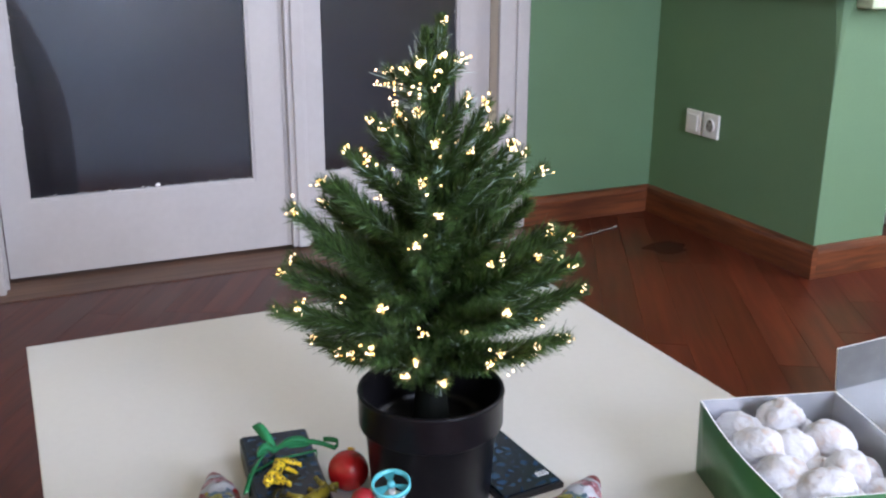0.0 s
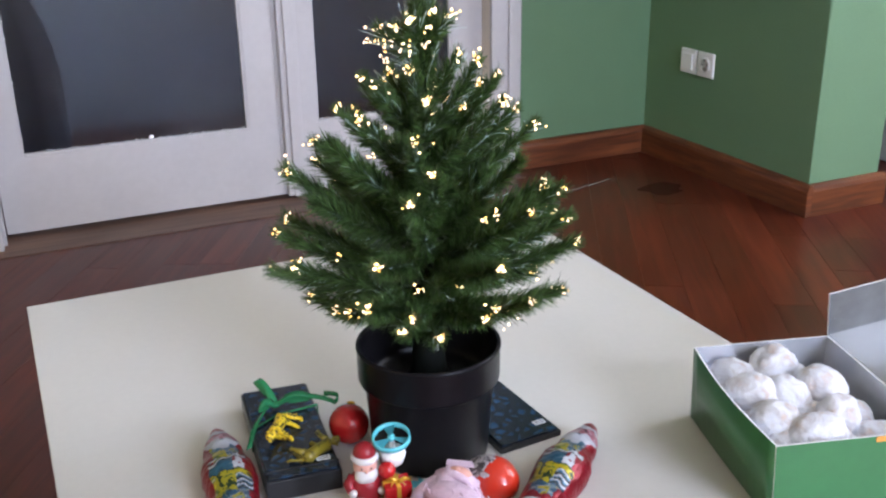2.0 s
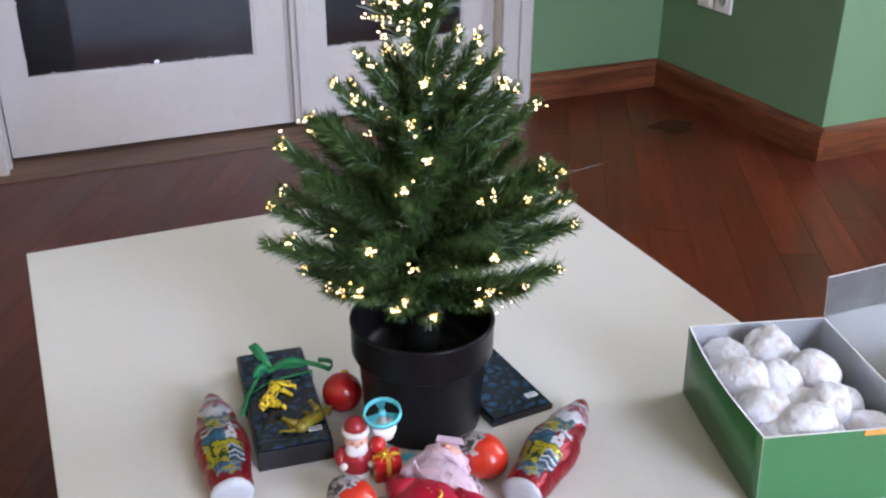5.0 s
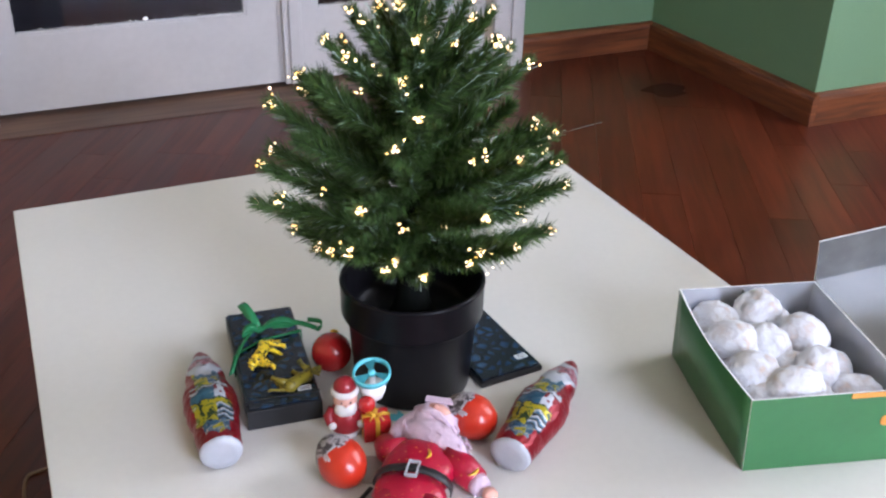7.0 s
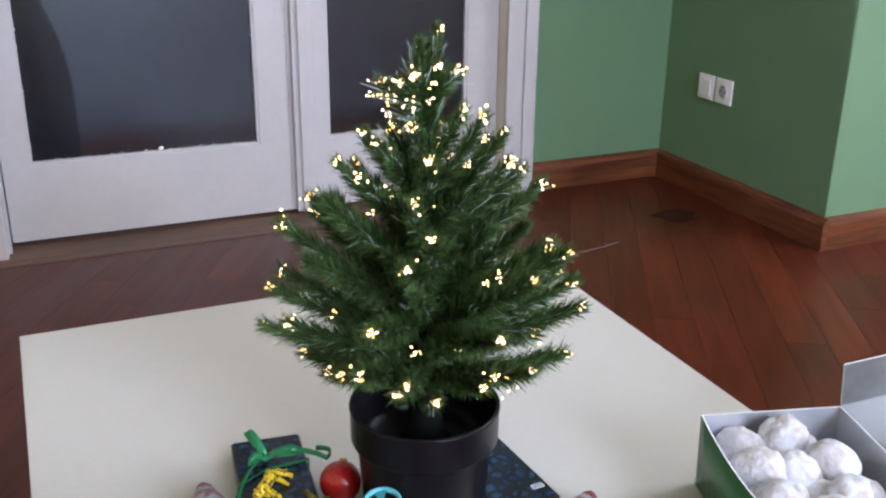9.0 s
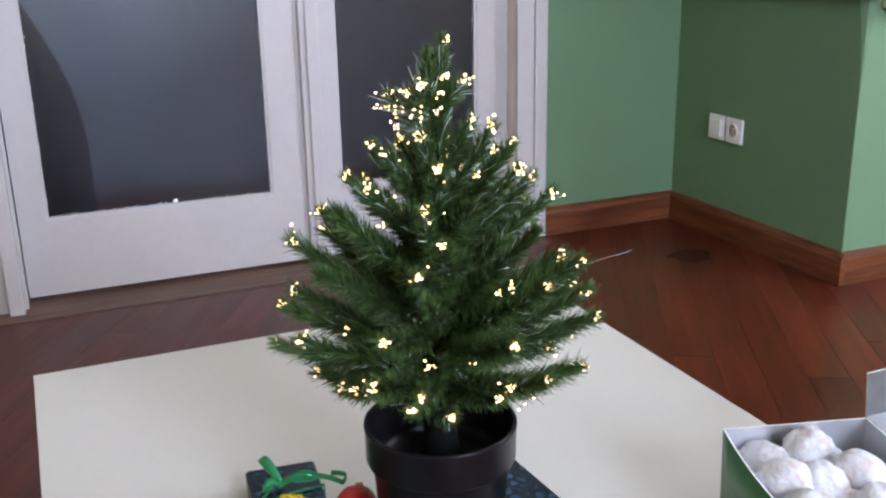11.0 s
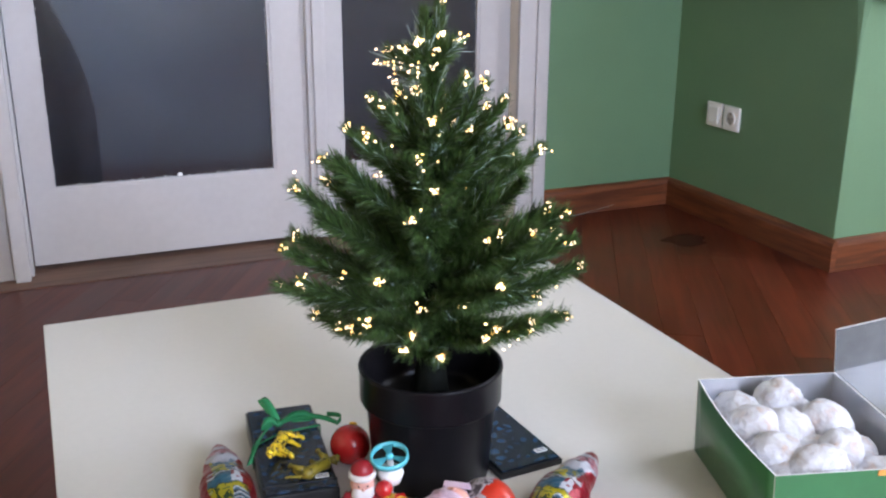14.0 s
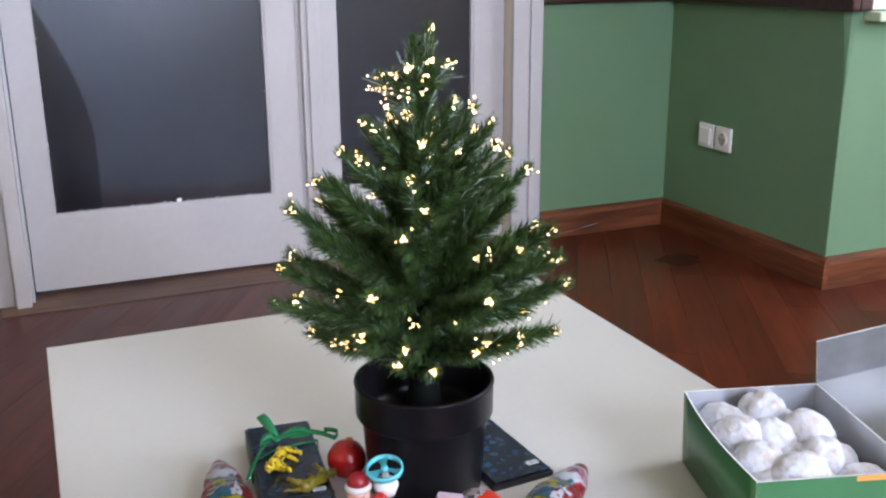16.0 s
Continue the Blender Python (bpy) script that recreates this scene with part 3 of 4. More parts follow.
# ---- the table ----
table = thing("coffee_table", pose(0.3955, 0.757, 0), "low cream laminate coffee table with straight edges", "table")
part("tabletop", boxed((-0.3865, -0.60, TABLE - 0.028), (0.3865, 0.60, TABLE), 0.0015), LAMINATE, table)
part("apron", boxed((-0.33, -0.55, TABLE - 0.09), (0.33, 0.55, TABLE - 0.0285), 0.002), LAMINATE, table)
for sx in (-1, 1):
    for sy in (-1, 1):
        part("leg", boxed((sx * 0.34 - 0.025, sy * 0.56 - 0.025, 0.0), (sx * 0.34 + 0.025, sy * 0.56 + 0.025, TABLE - 0.0288), 0.003), LAMINATE, table)

# ---- the lit tree in its pot ----
TX, TY = 0.359, 0.804
tree = thing("christmas_tree", pose(TX, TY, TABLE) @ Matrix.Diagonal((1, 1, 1.045, 1)), "small green artificial fibre-optic tree in a black pot, lit warm white", "tree")
pot_profile = [(0.035, 0.0), (0.0555, 0.0), (0.0578, 0.003), (0.0632, 0.072), (0.0645, 0.0735), (0.0685, 0.0742), (0.0694, 0.076), (0.0696, 0.1025), (0.0705, 0.104),
               (0.0698, 0.1066), (0.0676, 0.1066), (0.0664, 0.104), (0.0625, 0.076), (0.0605, 0.066), (0.02, 0.062), (0.012, 0.064)]
pot = part("pot", lathe(bmesh.new(), [(a, 1.075 * b) for a, b in pot_profile], 72), POT, tree, "glossy black plastic pot")
bm = bmesh.new()
lathe(bm, [(0.026, 0.062), (0.025, 0.074), (0.018, 0.085), (0.014, 0.118), (0.012, 0.14), (0.007, 0.16), (0.0048, 0.3), (0.004, 0.40), (0.002, 0.43)], 14)
trunk = part("trunk", bm, TRUNK, tree)


def branch(rs, az, r_tip, z_tip, rise, fat, light=True, dense=1.0):
    """A bottle-brush branch: wire, needles, fibres and a tuft of light points at its tip."""
    out = Vector((math.cos(az), math.sin(az), 0))
    side = Vector((-math.sin(az), math.cos(az), 0))
    run = r_tip
    z0 = max(0.142, z_tip - run * math.tan(rise))
    a, c = Vector((0, 0, z0)), out * run + Vector((0, 0, z_tip))
    b = (a + c) / 2 + Vector((0, 0, -0.10 * run)) + side * rs.normal(0, 0.05) * run
    L = (c - a).length
    pts = bend(a, b, c, 8)
    bm = bmesh.new()
    tube(bm, pts, [0.0016] * 6 + [0.0013, 0.001, 0.0007], 5)
    # needles
    n = int(dense * 8200 * L) + 100
    s = 0.12 + 0.9 * rs.random(n) ** 0.85
    s = np.minimum(s, 1.0)
    A, B, C = (np.array(q) for q in (a, b, c))
    P = ((1 - s) ** 2)[:, None] * A + (2 * s * (1 - s))[:, None] * B + (s * s)[:, None] * C
    D = (2 * (1 - s))[:, None] * (B - A) + (2 * s)[:, None] * (C - B)
    D /= np.linalg.norm(D, axis=1)[:, None]
    U = np.cross(D, np.array(side))
    U /= np.linalg.norm(U, axis=1)[:, None]
    V = np.cross(D, U)
    th = rs.random(n) * 2 * math.pi
    R = np.cos(th)[:, None] * U + np.sin(th)[:, None] * V
    lean = np.radians(rs.normal(40, 9, n) - 20 * s ** 3)
    W = np.cos(lean)[:, None] * D + np.sin(lean)[:, None] * R
    ln = fat * rs.uniform(0.75, 1.25, n) * (1 - 0.25 * s ** 4)
    M = P + W * (ln * 0.55)[:, None]
    droop = np.zeros((n, 3))
    droop[:, 2] = rs.normal(0.0005, 0.0012, n)
    T = P + W * ln[:, None] + R * (ln * 0.06)[:, None] + droop
    wv = np.cross(W, rs.normal(0, 1, (n, 3)))
    wv /= np.linalg.norm(wv, axis=1)[:, None]
    wd = (0.0004 * rs.uniform(0.8, 1.3, n))[:, None]
    verts = np.stack([P - wv * wd * 0.7, P + wv * wd * 0.7, M + wv * wd, M - wv * wd, T + wv * wd * 0.25, T - wv * wd * 0.25], 1).reshape(-1, 3)
    faces = []
    for k in range(n):
        q = 6 * k
        faces += [(q, q + 1, q + 2, q + 3), (q + 3, q + 2, q + 4, q + 5)]
    me = bpy.data.meshes.new("needles")
    me.from_pydata(verts.tolist(), [], faces)
    bm.from_mesh(me)
    bpy.data.meshes.remove(me)
    # clear fibres that run out of the needles towards the tip
    end = C + D[np.argmax(s)] * fat * 0.3
    for k in range(int(15 * dense)):
        q = rs.uniform(0.35, 0.8)
        p0 = (1 - q) ** 2 * A + 2 * q * (1 - q) * B + q * q * C
        p1 = p0 + (C - A) / L * rs.uniform(0.012, 0.026) + rs.normal(0, 0.005, 3)
        mid = (p0 + p1) / 2 + rs.normal(0, 0.003, 3)
        strip(bm, bend(p0, mid, p1, 4), 0.00045, rs.normal(0, 1, 3), 0.0002, index=1)
    # the fan of fibres that carries the light points beyond the needles
    tufts = []
    if light:
        ahead = D[np.argmax(s)]
        tufts = [end + ahead * rs.uniform(-0.002, 0.003) + rs.normal(0, 0.0019, 3) for k in range(rs.integers(8, 15))]
        if rs.random() < 0.35:
            tufts += list(end + rs.normal(0, 0.007, (3, 3)))
        root = C - ahead * 0.012
        for q in tufts:
            strip(bm, bend(root, (root + q) / 2 + rs.normal(0, 0.001, 3), q, 3), 0.00035, rs.normal(0, 1, 3), 0.0002, index=1)
        if rs.random() < 0.3:
            mid = A * 0.45 + C * 0.55 + np.array((0, 0, fat * 0.75)) + rs.normal(0, 0.006, 3)
            tufts += list(mid + rs.normal(0, 0.0023, (int(rs.integers(4, 9)), 3)))
    for f in bm.faces:
        f.smooth = True
    br = part("branch", bm, [NEEDLE, FIBRE], tree)
    if tufts:
        lt = bmesh.new()
        for q in tufts:
            r = rs.uniform(0.0007, 0.0013)
            ball(lt, q, (r, r, r), sub=1)
        tagged(part("light_tuft", lt, LIGHTS, br, "glowing warm fibre tips"), kind="stuff")
    return br


rs = np.random.default_rng(14)
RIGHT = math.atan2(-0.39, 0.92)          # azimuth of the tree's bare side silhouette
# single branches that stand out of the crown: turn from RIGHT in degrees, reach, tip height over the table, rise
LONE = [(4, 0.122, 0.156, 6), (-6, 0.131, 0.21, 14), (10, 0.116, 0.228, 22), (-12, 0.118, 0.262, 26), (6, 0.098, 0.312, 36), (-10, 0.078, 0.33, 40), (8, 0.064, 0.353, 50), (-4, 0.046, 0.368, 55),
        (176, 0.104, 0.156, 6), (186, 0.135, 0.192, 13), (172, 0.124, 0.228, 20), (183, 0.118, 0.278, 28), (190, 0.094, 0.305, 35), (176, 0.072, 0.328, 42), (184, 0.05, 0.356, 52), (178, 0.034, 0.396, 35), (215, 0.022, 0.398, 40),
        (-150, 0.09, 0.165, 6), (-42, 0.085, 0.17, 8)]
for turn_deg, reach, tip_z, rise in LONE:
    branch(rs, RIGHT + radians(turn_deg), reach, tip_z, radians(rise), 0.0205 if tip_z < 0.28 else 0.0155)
# the lowest branches, above the pot's rim
for turn_deg, reach, tip_z, rise in ((-60, 0.092, 0.17, 7), (-98, 0.094, 0.178, 8), (-136, 0.088, 0.17, 7), (-22, 0.09, 0.16, 5), (-80, 0.05, 0.142, 2), (-115, 0.05, 0.145, 2), (60, 0.08, 0.15, 2), (110, 0.085, 0.15, 2)):
    branch(rs, RIGHT + radians(turn_deg), reach, tip_z, radians(rise), 0.0185)
# the rest of the crown, in rings: tip height, reach, count, rise
for tip_z, reach, count, rise in ((0.178, 0.102, 5, 8), (0.196, 0.124, 6, 14), (0.23, 0.124, 7, 20), (0.264, 0.113, 7, 27), (0.296, 0.096, 6, 34), (0.325, 0.072, 6, 42), (0.348, 0.048, 5, 50), (0.368, 0.03, 4, 55), (0.396, 0.024, 3, 40)):
    first = rs.uniform(0, 6.28)
    for k in range(count):
        az = first + 2 * math.pi * (k + rs.uniform(-0.22, 0.22)) / count
        branch(rs, az, reach * rs.uniform(0.86, 1.06), tip_z + rs.normal(0, 0.006), radians(rise + rs.normal(0, 4)), (0.020 if tip_z < 0.3 else 0.0145) * rs.uniform(0.9, 1.1), light=rs.random() < 0.88)
# short inner branches that close the crown round the trunk
for tip_z, reach, count, rise in ((0.182, 0.045, 5, 16), (0.19, 0.058, 6, 22), (0.23, 0.06, 6, 30), (0.27, 0.055, 6, 38), (0.31, 0.042, 5, 45)):
    first = rs.uniform(0, 6.28)
    for k in range(count):
        branch(rs, first + 2 * math.pi * (k + rs.uniform(-0.2, 0.2)) / count, reach * rs.uniform(0.85, 1.1), tip_z + rs.normal(0, 0.005), radians(rise + rs.normal(0, 5)), 0.018, light=False)
# bare fans of fibre round the leader
def fan(rs, az, reach, z_tip, count, spread):
    out = Vector((math.cos(az), math.sin(az), 0))
    root, tip = Vector((0, 0, z_tip - 0.35 * reach)) + out * 0.002, out * reach + Vector((0, 0, z_tip))
    bm, lt = bmesh.new(), bmesh.new()
    for k in range(count):
        q = tip + Vector(rs.normal(0, spread, 3)) - (tip - root) * rs.uniform(0, 0.25)
        strip(bm, bend(root, (root + q) / 2 + Vector(rs.normal(0, 0.0012, 3)) + Vector((0, 0, 0.002)), q, 5), 0.0004, rs.normal(0, 1, 3), 0.0002)
        a = rs.uniform(0.0005, 0.0011)
        ball(lt, q, (a, a, a), sub=1)
    fb = part("fibre_fan", bm, FIBRE, tree, "bare clear fibres")
    tagged(part("light_tuft", lt, LIGHTS, fb, "glowing warm fibre tips"), kind="stuff")


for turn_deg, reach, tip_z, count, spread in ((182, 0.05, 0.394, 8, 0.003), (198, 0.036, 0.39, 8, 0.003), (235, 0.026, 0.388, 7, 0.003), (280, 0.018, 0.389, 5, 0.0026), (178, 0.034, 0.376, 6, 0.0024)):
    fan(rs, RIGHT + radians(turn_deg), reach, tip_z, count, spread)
bm = bmesh.new()
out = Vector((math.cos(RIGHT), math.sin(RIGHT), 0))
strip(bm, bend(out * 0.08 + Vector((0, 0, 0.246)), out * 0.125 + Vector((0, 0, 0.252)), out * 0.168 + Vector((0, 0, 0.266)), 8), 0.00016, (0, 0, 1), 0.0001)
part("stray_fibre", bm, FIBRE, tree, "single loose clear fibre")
# leader
branch(rs, RIGHT, 0.008, 0.436, radians(85), 0.0135, dense=2.2)
for k in range(3):
    branch(rs, RIGHT + 2.1 * k, 0.010, 0.405 + 0.012 * k, radians(83), 0.0125, light=k == 1)

# ---- the card box of sugar cookies ----
BOX = pose(0.5785, 0.5575, TABLE, 0, 0, -16.0)
BW, BL, BH, CT = 0.146, 0.186, 0.086, 0.0016
FLARE, SKEW = 0.0065, 0.009          # how far the sides lean at the top
cbox = thing("card_box", BOX, "open green card box with silver lining, full of cookies", "box")


def panel(lo, hi, outer, parent, name="side_panel", m=None, inner=None, lean=None):
    """A card panel: print on the face towards outer, silver on the rest, pale edge on top."""
    bm = boxed(lo, hi)
    bm.normal_update()
    for f in bm.faces:
        f.material_index = 0 if f.normal.dot(Vector(outer)) > 0.9 else (2 if min(f.calc_area(), 1) < 0.0006 else 1)
    if lean is not None:
        lean(bm)
    if m is not None:
        bmesh.ops.transform(bm, matrix=m, verts=bm.verts)
    return part(name, bm, [BOXGREEN, inner or LINING, CARDEDGE], parent)


def leaning(dx_left, dx_right, dy):
    """Shears a panel outwards towards its top."""
    def f(bm):
        for v in bm.verts:
            k = v.co.z / BH
            v.co.x += k * (dx_left if v.co.x < BW / 2 else dx_right)
            v.co.y += k * dy
    return f


near = panel((0, 0, 0), (BW, CT, BH), (0, -1, 0), cbox, lean=leaning(-FLARE - 0.003, -FLARE, -SKEW))
panel((0, BL - CT, 0), (BW, BL, BH), (0, 1, 0), cbox, lean=leaning(-FLARE, -FLARE, -SKEW))
# the long side bulges a little under the weight
bm = bmesh.new()
rows = []
for k in range(13):
    t = k / 12
    bulge = -0.006 * math.sin(math.pi * t)
    rows.append([bm.verts.new((x + bulge * (0.2 + 0.8 * z / BH) - (FLARE + 0.003 * (1 - t)) * z / BH, CT + t * (BL - 2 * CT) - SKEW * z / BH, z)) for x, z in ((0, 0), (0, BH), (CT, BH), (CT, 0))])
for a, b in zip(rows, rows[1:]):
    for k in range(4):
        f = bm.faces.new((a[k], a[(k + 1) % 4], b[(k + 1) % 4], b[k]))
        f.material_index, f.smooth = (0, 2, 1, 1)[k], k in (0, 2)
bm.faces.new(rows[0])
bm.faces.new(rows[-1])
part("side_panel", bm, [BOXGREEN, LINING, CARDEDGE], cbox)
panel((BW - CT, CT, 0), (BW, BL - CT, BH), (1, 0, 0), cbox, lean=leaning(-FLARE, -FLARE, -SKEW))
part("base", boxed((CT, CT, 0.0), (BW - CT, BL - CT, 0.0016)), LINING, cbox)
lid_m = Matrix.Translation((BW - FLARE + 0.0005, -SKEW, BH - 0.001)) @ pose(0, 0, 0, 0, -11, 0)
lid = panel((0, 0, 0), (BW, BL, CT), (0, 0, -1), cbox, "lid", lid_m, LIDCARD)
panel((0, 0, 0), (BW, CT, 0.0525), (0, 1, 0), lid, "flap", lid_m @ Matrix.Translation((0, BL, CT)) @ pose(0, 0, 0, 10, 0, 0), FOIL)
panel((0, 0, 0), (CT, BL, 0.043), (1, 0, 0), lid, "flap", lid_m @ Matrix.Translation((BW, 0, CT)) @ pose(0, 0, 0, 0, 16, 0), FOIL)
bm = bmesh.new()
ball(bm, (0.132, -0.0064, 0.058), (0.0105, 0.0012, 0.0075), pose(0, 0, 0, 4, -30, 0), sub=3)
ball(bm, (0.123, -0.0057, 0.051), (0.0055, 0.0012, 0.0065), pose(0, 0, 0, 4, 0, 0), sub=3)
part("print_mark", bm, ORANGE, near, "orange printed shape")
part("print_mark", boxed((0.082, -0.0096, BH - 0.0055), (BW - FLARE, -0.0088, BH - 0.0005)), ORANGE, near, "orange printed stripe")
part("divider", boxed((0.062, 0.135, 0.003), (0.0625, BL - 0.003, BH - 0.004)), LINING, cbox)


def cookie(i, u, v, z, r, flat):
    bm = bmesh.new()
    rnd = random.Random(i)
    ball(bm, (0, 0, 0), (r * rnd.uniform(0.95, 1.16), r * rnd.uniform(0.86, 1.04), r * flat), sub=4, wobble=0.085, seed=i * 1.3, freq=0.9)
    dents = [(Vector([rnd.gauss(0, 1) for _ in range(3)]).normalized(), rnd.uniform(0.4, 0.7), rnd.uniform(0.01, 0.06)) for _ in range(3)]
    for vv in bm.verts:
        d = vv.co.normalized()
        k = 1.0
        for q, w, h in dents:
            k -= h * math.exp(-((1 - d.dot(q)) / (w * w)) ** 2)
        crease = abs(noise.noise(d * 2.6 + Vector((i * 2.1, 0, 0))))
        k -= 0.05 * max(0, 1 - crease / 0.06)
        vv.co = vv.co * k + d * (0.0011 * noise.noise(vv.co * 150 + Vector((i, 0, 0))) + 0.0005 * noise.noise(vv.co * 420 + Vector((i, 3, 0))))
    edge = 0.033 if z < 0.04 else 0.0245
    u, v = min(max(u, edge), BW - edge) - FLARE * z / BH, min(max(v, edge + 0.002), BL - edge - 0.002) - SKEW * z / BH
    m = BOX @ pose(u, v, z, rnd.uniform(-28, 28), rnd.uniform(-28, 28), rnd.uniform(0, 360))
    return whole("sugar_cookie", bm, SUGAR, "round lumpy cookie thickly dusted with white sugar", "cookie", "cookies in the card box", m)


i = 0
for layer_z, spots in ((0.022, [(a, b) for b in (0.028, 0.072, 0.116, 0.158) for a in (0.027, 0.073, 0.118)]),
                       (0.054, [(0.026, 0.03), (0.068, 0.028), (0.112, 0.034), (0.024, 0.076), (0.07, 0.07), (0.114, 0.08), (0.024, 0.118), (0.068, 0.114), (0.112, 0.124), (0.03, 0.157), (0.09, 0.16)]),
                       (0.073, [(0.02, 0.056), (0.056, 0.1), (0.088, 0.056), (0.1, 0.108), (0.07, 0.152), (0.018, 0.104), (0.05, 0.026)])):
    rj = random.Random(len(spots))
    for u, v in spots:
        i += 1
        cookie(i, u + rj.uniform(-0.003, 0.003), v + rj.uniform(-0.003, 0.003), layer_z + rj.uniform(-0.003, 0.003), 0.0262 * rj.uniform(0.86, 1.1), 0.84)

# ---- the black boxes ----
def dark_box(name, m, w, l, h, label, ribboned=False):
    t = thing(name, m, label, "gift box")
    part("tray", boxed((0, 0, 0), (w, l, h - 0.003), 0.0012), BLACKCARD, t)
    part("cover", boxed((0.0025, 0.0025, h - 0.0028), (w - 0.0025, l - 0.0025, h - 0.0006), 0.0008), COVER, t, "glossy cover printed with dark blue scales")
    if ribboned:
        part("rim", boxed((0, 0.012, h - 0.003), (w, 0.0145, h), 0.0004), BLACKCARD, t)
    st = part("sticker", boxed((w - 0.020, 0.017, h - 0.0004), (w - 0.007, 0.0245, h - 0.0001)), STICKER, t, "small white sticker")
    for k in range(2):
        part("print_bar", boxed((w - 0.0185, 0.0188 + k * 0.0028, h - 0.00008), (w - 0.0085, 0.0201 + k * 0.0028, h + 0.00002)), GREYINK, st)
    return t


GIFT = pose(0.185, 0.783, TABLE, 0, 0, -6.4)
gift = dark_box("gift_box", GIFT, 0.071, 0.174, 0.024, "black gift box with a dark blue cover and green ribbon", True)
BOOK = pose(0.4155, 0.758, TABLE, 0, 0, 4)
dark_box("dark_box", BOOK, 0.072, 0.155, 0.0095, "flat black box with a dark blue patterned cover")

# ribbon tied round the gift
gh = 0.0246
bm = bmesh.new()
strip(bm, [(-0.0006, 0.088, 0.002), (-0.0006, 0.09, gh), (0.0, 0.0905, gh + 0.0004), (0.03, 0.112, gh + 0.0006), (0.0712, 0.118, gh + 0.0004), (0.0718, 0.118, gh - 0.001), (0.0718, 0.118, 0.002)], 0.005, (0.35, 1, 0))
rib = part("ribbon", bm, RIBBON, gift, "shiny green ribbon with a bow")
K = Vector((0.030, 0.126, gh + 0.004))
bow = bmesh.new()
def loop(to, width, height, sidev):
    to = Vector(to)
    pts = bend(K, K + to * 0.6 + Vector((0, 0, height)), K + to, 8) + bend(K + to, K + to * 1.15 + Vector((0, 0, -height * 0.3)), K + to * 0.4 + Vector((0, 0, 0.001)), 8)[1:]
    strip(bow, pts, width, sidev)
loop((-0.014, 0.03, 0.016), 0.008, 0.012, (1, 0.4, 0.3))
loop((0.034, -0.004, 0.006), 0.007, 0.014, (0.2, 1, 0.3))
loop((-0.018, -0.008, 0.004), 0.008, 0.012, (0.2, 1, 0.5))
strip(bow, bend(K, K + Vector((0.03, 0.002, 0.012)), K + Vector((0.058, -0.02, 0.003)), 12), 0.006, (0.1, 1, 0.6))
strip(bow, bend(K + Vector((0.058, -0.02, 0.003)), K + Vector((0.072, -0.01, 0.006)), K + Vector((0.05, -0.004, 0.006)), 10), 0.005, (0.1, 0.5, 1))
strip(bow, bend(K, K + Vector((-0.02, -0.012, 0.006)), K + Vector((-0.036, -0.055, -0.012)), 12), 0.006, (1, 0.2, 0.3))
ball(bow, K, (0.005, 0.004, 0.0035), sub=2, wobble=0.2)
part("bow", bow, RIBBON, rib)


def big_cat(m, material, label):
    """A small moulded toy cat on four legs."""
    bm = bmesh.new()
    tube(bm, [(-0.014, 0, 0.013), (-0.009, 0, 0.0155), (0, 0, 0.0145), (0.009, 0, 0.0155), (0.013, 0, 0.0135)], [0.003, 0.0047, 0.0043, 0.005, 0.003], 10)
    ball(bm, (-0.0175, 0, 0.0165), (0.0042, 0.0034, 0.0036), sub=2)
    ball(bm, (-0.0215, 0, 0.0152), (0.0022, 0.0019, 0.0017), sub=2)
    for y in (-0.002, 0.002):
        ball(bm, (-0.0162, y, 0.0198), (0.001, 0.0008, 0.0012), sub=1)
    for x, y, dx in ((-0.0115, -0.003, -0.003), (-0.0095, 0.003, 0.002), (0.0105, -0.003, 0.003), (0.0115, 0.003, -0.002)):
        tube(bm, [(x, y, 0.013), (x + dx * 0.4, y, 0.007), (x + dx, y, 0.001), (x + dx - 0.002, y, 0.0008)], [0.0028, 0.0019, 0.0016, 0.0015], 8)
    tube(bm, [(0.013, 0, 0.015), (0.0175, 0, 0.013), (0.02, 0.0005, 0.008), (0.0225, 0.001, 0.0065)], [0.0012, 0.001, 0.001, 0.0011], 6)
    return whole("toy_cat", bm, material, label, "toy animal", "toy cats on the gift box", m)


big_cat(pose(0.227, 0.854, TABLE + 0.0295, 0, 0, 58) @ pose(0, 0, 0, -70, 0, 0) @ pose(0, 0, -0.010) @ Matrix.Scale(1.3, 4), SPOTS, "yellow spotted plastic toy cat on the gift box")
big_cat(pose(0.237, 0.812, TABLE + 0.0282, 0, 0, -152) @ pose(0, 0, 0, -90, 0, 0) @ pose(0, 0, -0.011) @ Matrix.Scale(1.3, 4), OLIVE, "olive cat shape lying on the gift box")



